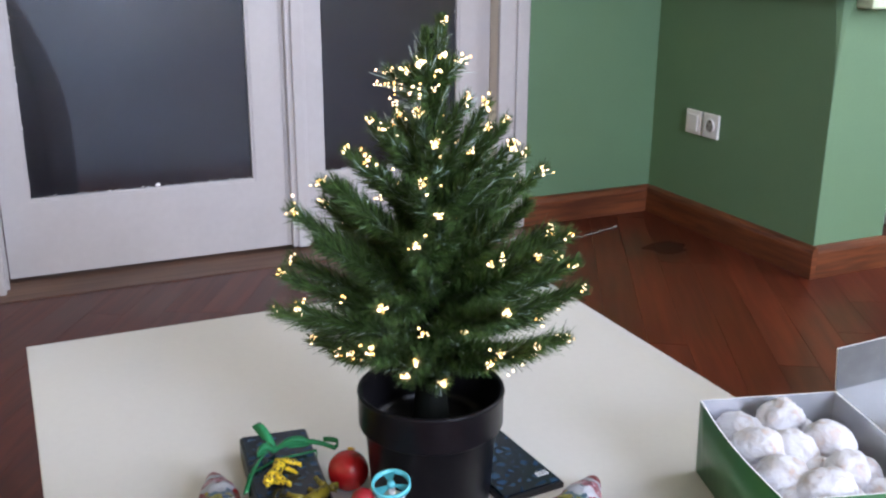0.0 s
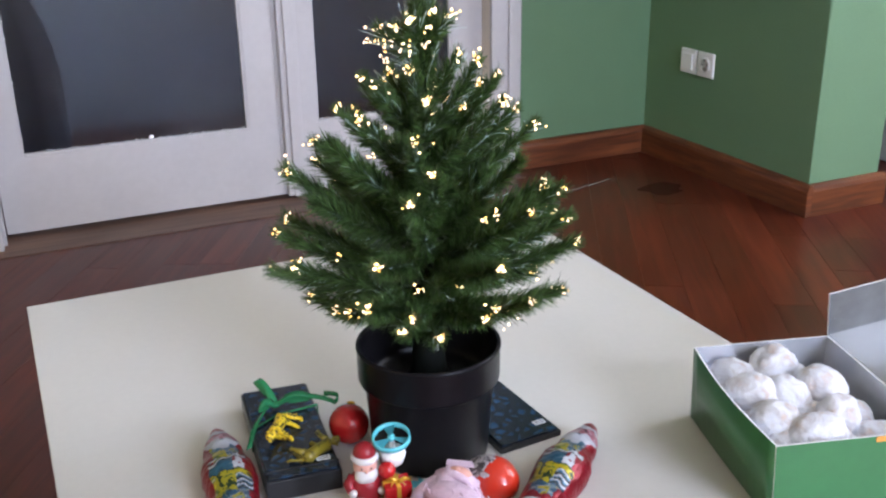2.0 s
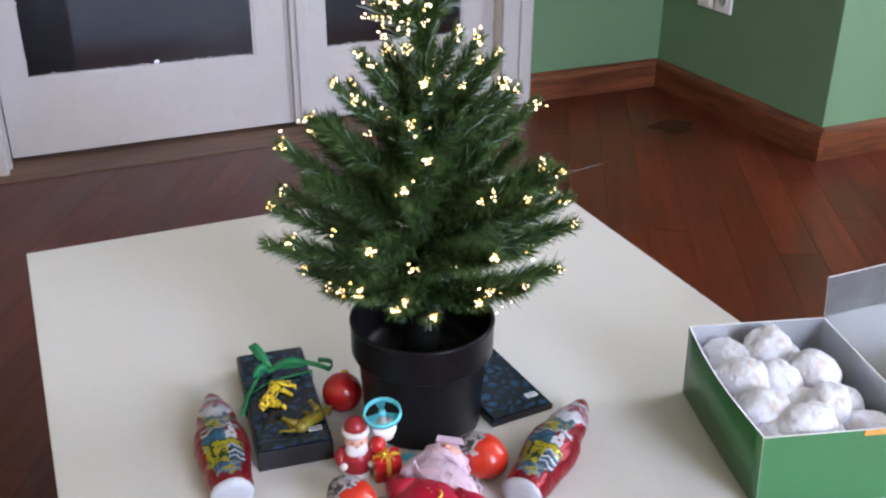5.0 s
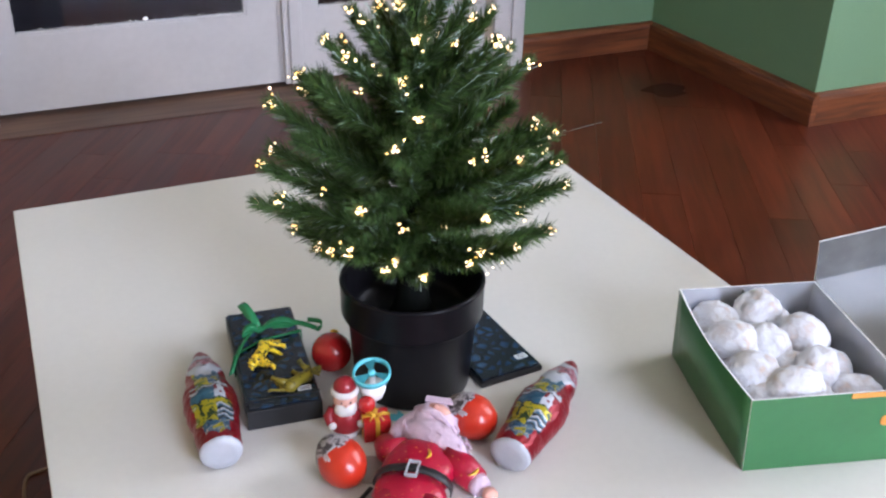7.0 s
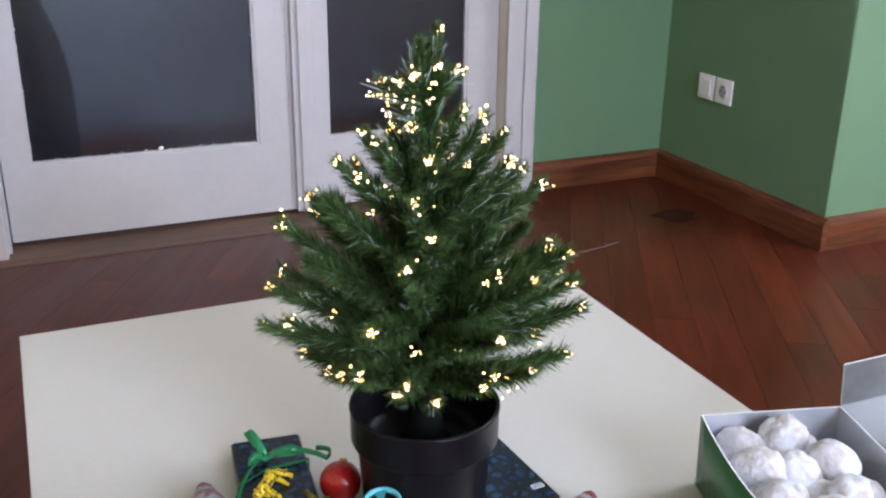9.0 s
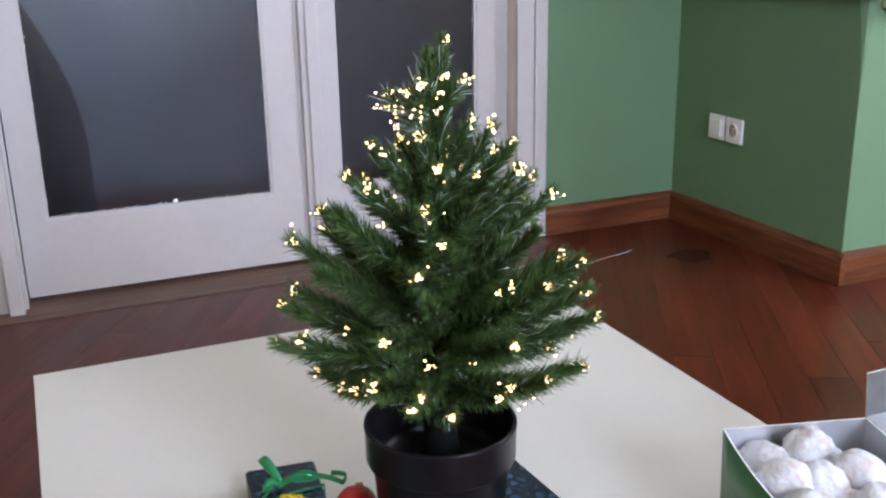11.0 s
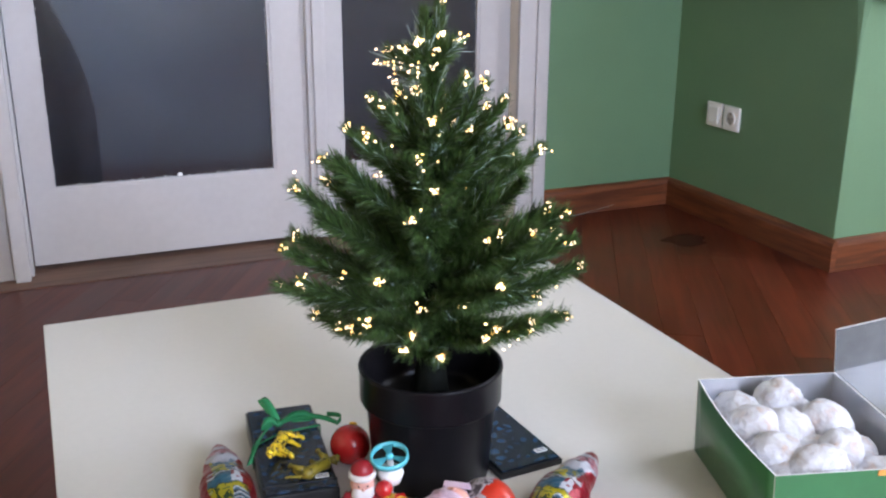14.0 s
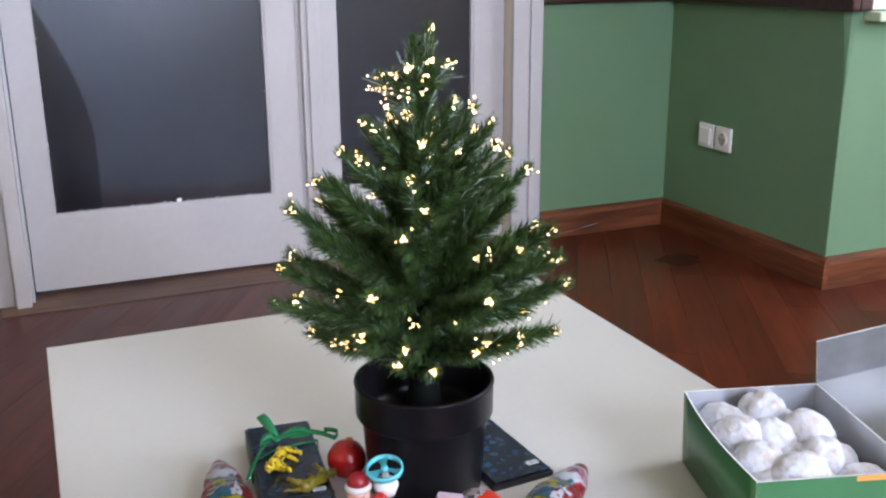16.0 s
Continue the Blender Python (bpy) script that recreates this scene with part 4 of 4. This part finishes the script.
# ---- foil-wrapped chocolate figures ----
def foil_figure(m, label, L=0.152):
    """A hollow chocolate figure in printed foil, lying on its back."""
    prof = [(0.0, 0.0005), (0.012, 0.0), (0.0195, 0.0004), (0.0215, 0.003), (0.0218, 0.012), (0.0225, 0.03), (0.0255, 0.05), (0.0275, 0.066), (0.0265, 0.08), (0.0225, 0.092), (0.0205, 0.099),
            (0.0205, 0.108), (0.0185, 0.118), (0.0155, 0.126), (0.0125, 0.134), (0.009, 0.143), (0.005, 0.149), (0.001, L)]
    bm = bmesh.new()
    fine = [(max(r, 0.0005), z) for r, z in prof[:4]]
    zs, radii = [q[1] for q in prof[3:]], [q[0] for q in prof[3:]]
    fine += [(float(np.interp(z, zs, radii)), z) for z in np.arange(0.0041, L - 0.0005, 0.0011)] + [(0.001, L)]
    lathe(bm, fine, 108)
    RED, PAPER, FACE, BLUE, YEL, MIXED, DARK = range(7)
    for f in bm.faces:
        c = f.calc_center_median()
        front = c.y < -0.25 * abs(c.x) + 0.002
        w = 0.0016 * math.sin(c.x * 420 + 1) + 0.002 * noise.noise(c * 120)
        x, z = c.x + 0.0012 * noise.noise(c * 150 + Vector((4, 0, 0))), c.z + w
        strap = z - 0.0715 - 0.28 * x
        cuff = z - 0.083 + 0.55 * abs(x)
        if c.z < 0.004:
            k = PAPER
        elif z > 0.135:
            k = RED
        elif z > 0.1275:
            k = PAPER
        elif not front:
            k = RED
        elif z > 0.1135:
            eye = abs(abs(x) - 0.0052) < 0.0018 and abs(z - 0.1205) < 0.0014
            k = DARK if eye or abs(z - 0.1275) < 0.0006 else FACE
        elif abs(x) < 0.0028 and abs(z - 0.1125) < 0.0015:
            k = DARK
        elif z > 0.108 - 0.014 * (1 - (x / 0.018) ** 2) + 0.0012 * math.sin(x * 900):
            k = PAPER
        elif abs(x) > 0.0195:
            k = RED
        elif z > 0.088 and abs(x) < 0.0115:
            k = BLUE
        elif abs(strap) < 0.0013 or (abs(cuff) < 0.0014 and abs(x) > 0.011):
            k = PAPER
        elif abs(strap) < 0.0024 or (abs(cuff) < 0.0025 and abs(x) > 0.011):
            k = DARK
        elif strap > 0:
            k = RED if abs(x) > 0.0135 else (YEL if x < 0 else MIXED)
        elif z > 0.0545:
            k = BLUE if x < 0.005 else (PAPER if x < 0.014 and noise.noise(c * 260) > -0.25 else RED)
        elif z > 0.0535:
            k = DARK
        elif z > 0.0465:
            k = YEL
        elif z > 0.027 and abs(x) < 0.0185:
            k = YEL if x < 0.003 else ((PAPER, DARK, BLUE)[int(z * 480) % 3])
        else:
            k = MIXED if abs(x) < 0.012 and z > 0.012 else RED
        f.material_index, f.smooth = k, True
    for v in bm.verts:
        v.co.y *= 0.8
        v.co.x *= 0.92
        v.co += Vector((noise.noise(v.co * 70), noise.noise(v.co * 70 + Vector((9, 0, 0))), 0)) * 0.0011 + Vector((noise.noise(v.co * 260), noise.noise(v.co * 260 + Vector((5, 0, 0))), 0)) * 0.0005
    return whole("chocolate_figure", bm, [FOILRED, FOILWHITE, FOILFACE, FOILBLUE, FOILYEL, FOILMID, BLACK], label, "chocolate figure", "foil chocolate figures", m)


# lying: the figure's z runs along the table, its front (-y) looks up
def lying(x, y, heading, z=0.0178):
    return pose(x, y, TABLE + z, 0, 0, heading - 90) @ pose(0, 0, 0, -90, 0, 0) @ Matrix.Diagonal((1, 1, 1.075, 1))


foil_figure(lying(0.151, 0.738, 85), "chocolate figure in printed red foil, lying by the gift box")
foil_figure(lying(0.383, 0.638, 39), "chocolate figure in printed red foil, lying by the plush doll")


# ---- wrapped eggs and the bauble ----
def egg(m, label):
    bm = bmesh.new()
    r = bmesh.ops.create_uvsphere(bm, u_segments=48, v_segments=36, radius=1)
    for v in bm.verts:
        z = v.co.z
        k = 1 - 0.10 * (z + 0.2) if z > -0.2 else 1
        v.co = Vector((v.co.x * 0.0212 * k, v.co.y * 0.0212 * k, z * 0.0262))
    for f in bm.faces:
        c = f.calc_center_median()
        a = math.atan2(c.y, c.x)
        edge = 0.006 + 0.0022 * math.sin(3 * a + 0.5) + 0.0016 * math.sin(7 * a)
        drip = 0.006 if abs(a + 2.0) < 0.13 or abs(a - 0.6) < 0.12 else 0
        f.material_index = 0 if c.z < edge - drip - 0.0012 else (2 if c.z < edge - drip + 0.0009 else 1)
        f.smooth = True
    for v in bm.verts:
        v.co += v.co.normalized() * 0.0004 * noise.noise(v.co * 180)
    return whole("wrapped_egg", bm, [ORANGERED, EGGWHITE, FOILWHITE], label, "chocolate egg", "wrapped eggs", m)


egg(look((0.2435, 0.687, TABLE + 0.0215), (0.2675, 0.604, TABLE - 0.012)), "orange-red and white foil-wrapped egg beside the plush doll")
egg(look((0.375, 0.700, TABLE + 0.0215), (0.42, 0.63, TABLE + 0.002)), "orange-red and white foil-wrapped egg by the black pot")

bauble = thing("bauble", pose(0.289, 0.849, TABLE + 0.0205), "shiny red round bauble beside the black pot", "bauble")
part("ball", ball(bmesh.new(), (0, 0, 0), (0.0205, 0.0205, 0.0205), sub=4), REDGLOSS, bauble)
part("cap", lathe(bmesh.new(), [(0.004, 0.0191), (0.004, 0.0223), (0.0015, 0.0231)], 16, pose(0, 0, 0, -35, 25, 0)), GOLD, bauble)

# ---- small standing figure, its parcel and the propeller toy ----
bm = bmesh.new()
lathe(bm, [(0.006, 0), (0.0105, 0.0005), (0.0115, 0.004), (0.0125, 0.012), (0.011, 0.02), (0.0065, 0.0245)], 28, index=0)
lathe(bm, [(0.0118, 0.0), (0.0128, 0.002), (0.0118, 0.0042)], 28, index=1, close=False)
for sx in (-1, 1):
    tube(bm, [(sx * 0.009, 0, 0.021), (sx * 0.0135, -0.003, 0.016), (sx * 0.0115, -0.009, 0.0125)], [0.0042, 0.0042, 0.0034], 10, index=0)
    ball(bm, (sx * 0.0108, -0.0105, 0.0122), (0.0033, 0.0033, 0.0033), sub=2, index=1)
ball(bm, (0, -0.0015, 0.030), (0.0092, 0.0088, 0.009), sub=3, index=2)
ball(bm, (0, -0.0055, 0.0245), (0.0088, 0.006, 0.0088), sub=3, index=1, wobble=0.1)
ball(bm, (0, -0.0105, 0.0295), (0.0016, 0.0014, 0.0014), sub=1, index=2)
for sx in (-1, 1):
    ball(bm, (sx * 0.0034, -0.0096, 0.032), (0.0008, 0.0006, 0.001), sub=1, index=3)
lathe(bm, [(0.0092, 0.0345), (0.0106, 0.036), (0.0104, 0.0385), (0.009, 0.0395)], 28, index=1)
ball(bm, (0, 0.0005, 0.040), (0.0088, 0.0085, 0.0085), sub=3, index=0)
ball(bm, (0.0075, 0.002, 0.0455), (0.0026, 0.0026, 0.0026), sub=2, index=1)
whole("toy_figure", bm, [mat("red_moulded", (0.26, 0.009, 0.016), 0.4), BEARD, SKIN, BLACK], "small moulded figure in red and white", "figurine", at=pose(0.270, 0.751, TABLE, 0, 0, -14) @ Matrix.Scale(1.22, 4))

parcel = thing("toy_parcel", pose(0.293, 0.732, TABLE + 0.0005, 0, 0, -10) @ Matrix.Scale(1.2, 4), "small red parcel with gold ties beside the figure", "toy parcel")
part("body", boxed((-0.0105, -0.009, 0.0), (0.0105, 0.009, 0.019), 0.0012), REDGLOSS, parcel)
bm = bmesh.new()
box(bm, (-0.0016, -0.0094, -0.0002), (0.0016, 0.0094, 0.0194))
box(bm, (-0.0109, -0.0016, -0.0002), (0.0109, 0.0016, 0.0195))
for a in range(5):
    strip(bm, bend((0, -0.003, 0.0195), (0.005 * math.cos(a * 1.3), -0.004 + 0.005 * math.sin(a * 1.3), 0.026), (0.0085 * math.cos(a * 1.3), -0.003 + 0.008 * math.sin(a * 1.3), 0.021), 6), 0.0016, (math.sin(a), 1, 0.2))
part("tie", bm, GOLD, parcel, "gold ribbon tie")
whole("red_bead", ball(bmesh.new(), (0, 0, 0), (0.0082, 0.0082, 0.0082), sub=3), REDGLOSS, "small shiny red ball behind the parcel", "bauble", at=pose(0.287, 0.740, TABLE + 0.0318))

RINGM = pose(0.2955, 0.748, TABLE + 0.0595) @ pose(0, 0, 0, 12, -5, -15)
prop = thing("propeller_toy", RINGM, "cyan plastic propeller ring on a white cup", "toy")
part("ring", lathe(bmesh.new(), [(0.0158, -0.0025), (0.0178, -0.0025), (0.0178, 0.0025), (0.0158, 0.0025), (0.0158, -0.0025)], 48, close=False), CYAN, prop)
part("hub", lathe(bmesh.new(), [(0.0034, -0.002), (0.0034, 0.002), (0.002, 0.003)], 20), CYAN, prop)
for k in range(3):
    bl = bmesh.new()
    a0 = radians(120 * k + 90)
    vs = [bl.verts.new((r * math.cos(a0 + d), r * math.sin(a0 + d), z)) for r, d, z in ((0.003, -0.5, 0.0), (0.0162, -0.36, 0.0014), (0.0162, 0.36, -0.0014), (0.003, 0.5, 0.0))]
    bl.faces.new(vs)
    bmesh.ops.solidify(bl, geom=bl.faces[:], thickness=0.0012)
    part("blade", bl, CYAN, prop)
inv = RINGM.inverted()
cup = lathe(bmesh.new(), [(0.003, 0.0), (0.008, 0.0), (0.008, 0.002), (0.0025, 0.004), (0.0025, 0.028), (0.0095, 0.031), (0.0125, 0.040), (0.0115, 0.044), (0.003, 0.045), (0.003, 0.0575)], 28)
bmesh.ops.transform(cup, matrix=inv @ pose(0.2975, 0.7515, TABLE), verts=cup.verts)
part("cup", cup, PLASTIC, prop, "white plastic cup")
bm = bmesh.new()
arrow = [bm.verts.new(p) for p in ((-0.011, -0.003, 0), (0.001, -0.003, 0), (0.001, -0.0075, 0), (0.011, 0.001, 0), (0.001, 0.0085, 0), (0.001, 0.004, 0), (-0.011, 0.004, 0))]
bm.faces.new(arrow)
bmesh.ops.solidify(bm, geom=bm.faces[:], thickness=0.0022)
whole("toy_piece", bm, CYAN, "cyan plastic arrow-shaped toy piece", "toy", at=pose(0.3165, 0.741, TABLE + 0.0062, 30, 0, -28))

# ---- the plush doll, lying on its back ----
bm = bmesh.new()
# local: y from feet to head, z up
ball(bm, (0, -0.01, 0.016), (0.031, 0.036, 0.0165), index=0, sub=4, wobble=0.08)          # chest
ball(bm, (0, -0.045, 0.0155), (0.0305, 0.028, 0.016), index=0, sub=4, wobble=0.08, seed=2)   # hips
for sx in (-1, 1):
    tube(bm, [(sx * 0.014, -0.05, 0.014), (sx * 0.018, -0.085, 0.0125), (sx * 0.02, -0.112, 0.012)], [0.0145, 0.0135, 0.0115], 16, index=0)
    tube(bm, [(sx * 0.02, -0.108, 0.012), (sx * 0.0205, -0.116, 0.012)], [0.013, 0.0125], 16, index=1)
    ball(bm, (sx * 0.0215, -0.127, 0.0135), (0.0105, 0.014, 0.012), index=3, sub=3)
tube(bm, [(0.020, 0.006, 0.016), (0.038, -0.001, 0.0135), (0.0495, -0.010, 0.011)], [0.0145, 0.013, 0.0112], 16, index=0)
tube(bm, [(0.0485, -0.0095, 0.011), (0.0555, -0.0165, 0.010)], [0.0098, 0.0088], 14, index=1)
ball(bm, (0.0622, -0.0205, 0.0095), (0.0066, 0.0062, 0.0055), index=2, sub=3, wobble=0.15)
tube(bm, [(-0.018, 0.004, 0.016), (-0.031, 0.010, 0.013), (-0.037, 0.022, 0.011)], [0.015, 0.0115, 0.0095], 16, index=0)
ball(bm, (0.001, 0.044, 0.019), (0.0235, 0.0205, 0.019), index=1, sub=4, wobble=0.12, freq=1.6)     # hair
tube(bm, bend((-0.004, 0.042, 0.019), (-0.02, 0.04, 0.017), (-0.034, 0.028, 0.013), 8), [0.016, 0.0155, 0.015, 0.014, 0.013, 0.0115, 0.0095, 0.007, 0.003], 18, index=1)
tube(bm, bend((-0.024, 0.034, 0.018), (0.006, 0.026, 0.031), (0.036, 0.006, 0.021), 10), [0.005, 0.0085, 0.011, 0.0125, 0.0132, 0.0135, 0.013, 0.012, 0.0105, 0.008, 0.004], 18, index=1)     # beard
ball(bm, (0.004, 0.0475, 0.0315), (0.0135, 0.0085, 0.0075), pose(0, 0, 0, 0, 0, -14), index=2, sub=3)     # face
ball(bm, (0.0035, 0.0455, 0.0395), (0.0028, 0.0024, 0.002), index=2, sub=2)
tube(bm, bend((-0.010, 0.043, 0.035), (0.004, 0.039, 0.0405), (0.019, 0.030, 0.034), 8), [0.002, 0.0032, 0.0038, 0.004, 0.0038, 0.0036, 0.0032, 0.0024, 0.001], 12, index=1)     # moustache
for k in range(11):
    a0, a1 = k / 11 * 4.6, (k + 1) / 11 * 4.6
    tube(bm, [(0.034 + 0.0055 * math.cos(a), 0.014 + 0.0065 * math.sin(a), 0.024) for a in (a0, a1)], 0.0011, 6, index=1)     # curl
rh = np.random.default_rng(5)
for k in range(190):
    q = rh.uniform(0.05, 0.95)
    p0 = Vector((-0.024 + 0.058 * q, 0.034 - 0.002 * q - 0.024 * q * q, 0.024 + 0.02 * q * (1 - q))) + Vector(rh.normal(0, 0.0045, 3))
    sw = Vector((0.35, -0.75, -0.25)) * rh.uniform(0.007, 0.013)
    tube(bm, bend(p0, p0 + sw * 0.5 + Vector((0, 0, 0.003)), p0 + sw + Vector(rh.normal(0, 0.002, 3)), 4), [0.0004, 0.0006, 0.0006, 0.0004, 0.0002], 4, index=1)
strip(bm, [(0.0318 * math.cos(radians(a)), -0.031, 0.016 + 0.0182 * math.sin(radians(a))) for a in range(188, -9, -14)], 0.0085, (0, 1, 0), 0.0012, index=3)
for lo, hi in (((-0.005, -0.041, 0.0335), (-0.0035, -0.0225, 0.036)), ((0.0035, -0.041, 0.0335), (0.005, -0.0225, 0.036)), ((-0.0035, -0.041, 0.0335), (0.0035, -0.0393, 0.036)), ((-0.0035, -0.0242, 0.0335), (0.0035, -0.0225, 0.036))):
    box(bm, lo, hi, index=4)
tube(bm, bend((0.006, -0.002, 0.0318), (0.0125, -0.009, 0.0325), (0.0075, -0.016, 0.033), 8), [0.0004, 0.0009, 0.0013, 0.0016, 0.0017, 0.0016, 0.0012, 0.0008, 0.0003], 6, index=5)
tube(bm, bend((0.0495, -0.004, 0.0215), (0.0515, -0.012, 0.0225), (0.0435, -0.017, 0.0225), 8), [0.0004, 0.0009, 0.0013, 0.0016, 0.0017, 0.0016, 0.0012, 0.0008, 0.0003], 6, index=5)
box(bm, (-0.009, 0.058, 0.033), (0.016, 0.0665, 0.0342), index=1)
whole("plush_doll", bm, [PLUSHRED, PLUSHHAIR, SKIN, BLACK, FOILWHITE, GOLD], "soft red doll with pinkish-white hair and a black belt, lying down", "doll", at=pose(0.3095, 0.664, TABLE + 0.0005, 0, 0, -35) @ Matrix.Scale(1.04, 4))
bm = bmesh.new()
tube(bm, bend((0.262, 0.662, TABLE + 0.004), (0.24, 0.645, TABLE + 0.004), (0.2, 0.62, TABLE + 0.0022), 12), 0.002, 8)
whole("black_cord", bm, BLACK, "thin black cord lying on the table by the doll", "cord")

# thin cord on the floor beside the table
bm = bmesh.new()
tube(bm, bend((0.06, 1.37, 0.003), (0.0, 1.36, 0.003), (-0.04, 1.354, 0.003), 6) + bend((-0.046, 1.352, 0.003), (-0.055, 1.345, 0.003), (-0.056, 1.30, 0.003), 6) + bend((-0.057, 1.27, 0.003), (-0.06, 1.1, 0.003), (-0.03, 0.7, 0.003), 8), 0.0026, 8)
whole("floor_cord", bm, mat("tan_cord", (0.16, 0.1, 0.055), 0.5), "thin tan cord lying on the wooden floor", "cord")

whole("grey_disc", lathe(bmesh.new(), [(0.017, 0.0), (0.018, 0.0004), (0.018, 0.0012), (0.0172, 0.0016)], 40), mat("disc_grey", (0.36, 0.33, 0.29), 0.6), "thin grey disc lying beside the wrapped egg", "disc", at=pose(0.271, 0.688, TABLE))

# a dark patch on the floor by the corner
bm = bmesh.new()
ring = [bm.verts.new((PATCH[0] + (0.068 + 0.012 * math.sin(3 * a) + 0.008 * math.sin(7 * a + 1)) * math.cos(a), PATCH[1] + (0.07 + 0.012 * math.sin(2 * a + 1)) * math.sin(a), 0.0012)) for a in (2 * math.pi * k / 48 for k in range(48))]
bm.faces.new(ring)
setting("floor_patch", bm, mat("dark_patch_brown", (0.038, 0.0105, 0.0055), 0.5, var=0.4, scale=14, spec=0.2), "dark patch on the varnished plank floor", "stain")

# ---- floor planks, each with its own edges ----
PW, PLEN, ANGLE = 0.098, 1.15, radians(60)
ca, sa = math.cos(ANGLE), math.sin(ANGLE)


def clip(poly, nx, ny, d):
    """Keeps the part of a polygon where nx*x + ny*y <= d."""
    out = []
    for (x0, y0), (x1, y1) in zip(poly, poly[1:] + poly[:1]):
        a, b = nx * x0 + ny * y0 - d, nx * x1 + ny * y1 - d
        if a <= 0:
            out.append((x0, y0))
        if (a < 0 < b) or (b < 0 < a):
            t = a / (a - b)
            out.append((x0 + t * (x1 - x0), y0 + t * (y1 - y0)))
    return out


rp = random.Random(7)
far_bm = bmesh.new()
bounds = [(-1, 0, -ROOM_X0 - 0.001), (1, 0, ROOM_X1 - 0.001), (0, -1, -ROOM_Y0 - 0.001), (0, 1, 2.899)]
for row in range(-60, 60):
    v0, off = row * PW, rp.uniform(0, PLEN)
    for col in range(-6, 6):
        u0 = off + col * PLEN
        g = 0.0003
        quad = [(u0 + g, v0 + g), (u0 + PLEN - g, v0 + g), (u0 + PLEN - g, v0 + PW - g), (u0 + g, v0 + PW - g)]
        poly = [(u * ca - v * sa, u * sa + v * ca) for u, v in quad]
        for b in bounds:
            poly = clip(poly, *b) if poly else poly
        if len(poly) < 3:
            continue
        loc = [(x * ca + y * sa, -x * sa + y * ca) for x, y in poly]
        cx, cy = sum(p[0] for p in poly) / len(poly), sum(p[1] for p in poly) / len(poly)
        close = cy > 0.6 and cx > -1.2
        bm = bmesh.new() if close else far_bm
        lift = rp.uniform(-0.0004, 0.0002)
        mx, my = sum(p[0] for p in loc) / len(loc), sum(p[1] for p in loc) / len(loc)
        top = [bm.verts.new((mx + (x - mx) * 0.9998, my + (y - my) * 0.999, lift)) for x, y in loc]
        low = [bm.verts.new((x, y, lift - 0.0008)) for x, y in loc]
        bot = [bm.verts.new((x, y, -0.0125)) for x, y in loc]
        bm.faces.new(top)
        for ra, rb in ((low, top), (bot, low)):
            for k in range(len(loc)):
                q = (k + 1) % len(loc)
                bm.faces.new((ra[k], ra[q], rb[q], rb[k]))
        if close:
            part("plank", bm, PLANK, floor).rotation_euler[2] = ANGLE
far = tagged(part("planks", far_bm, PLANK, floor), kind="stuff")
far.rotation_euler[2] = ANGLE
# floor of the hall
part("hall_floor", boxed((-1.2, 3.101, -0.0125), (2.6, 4.2, -0.001)), PLANK, floor)
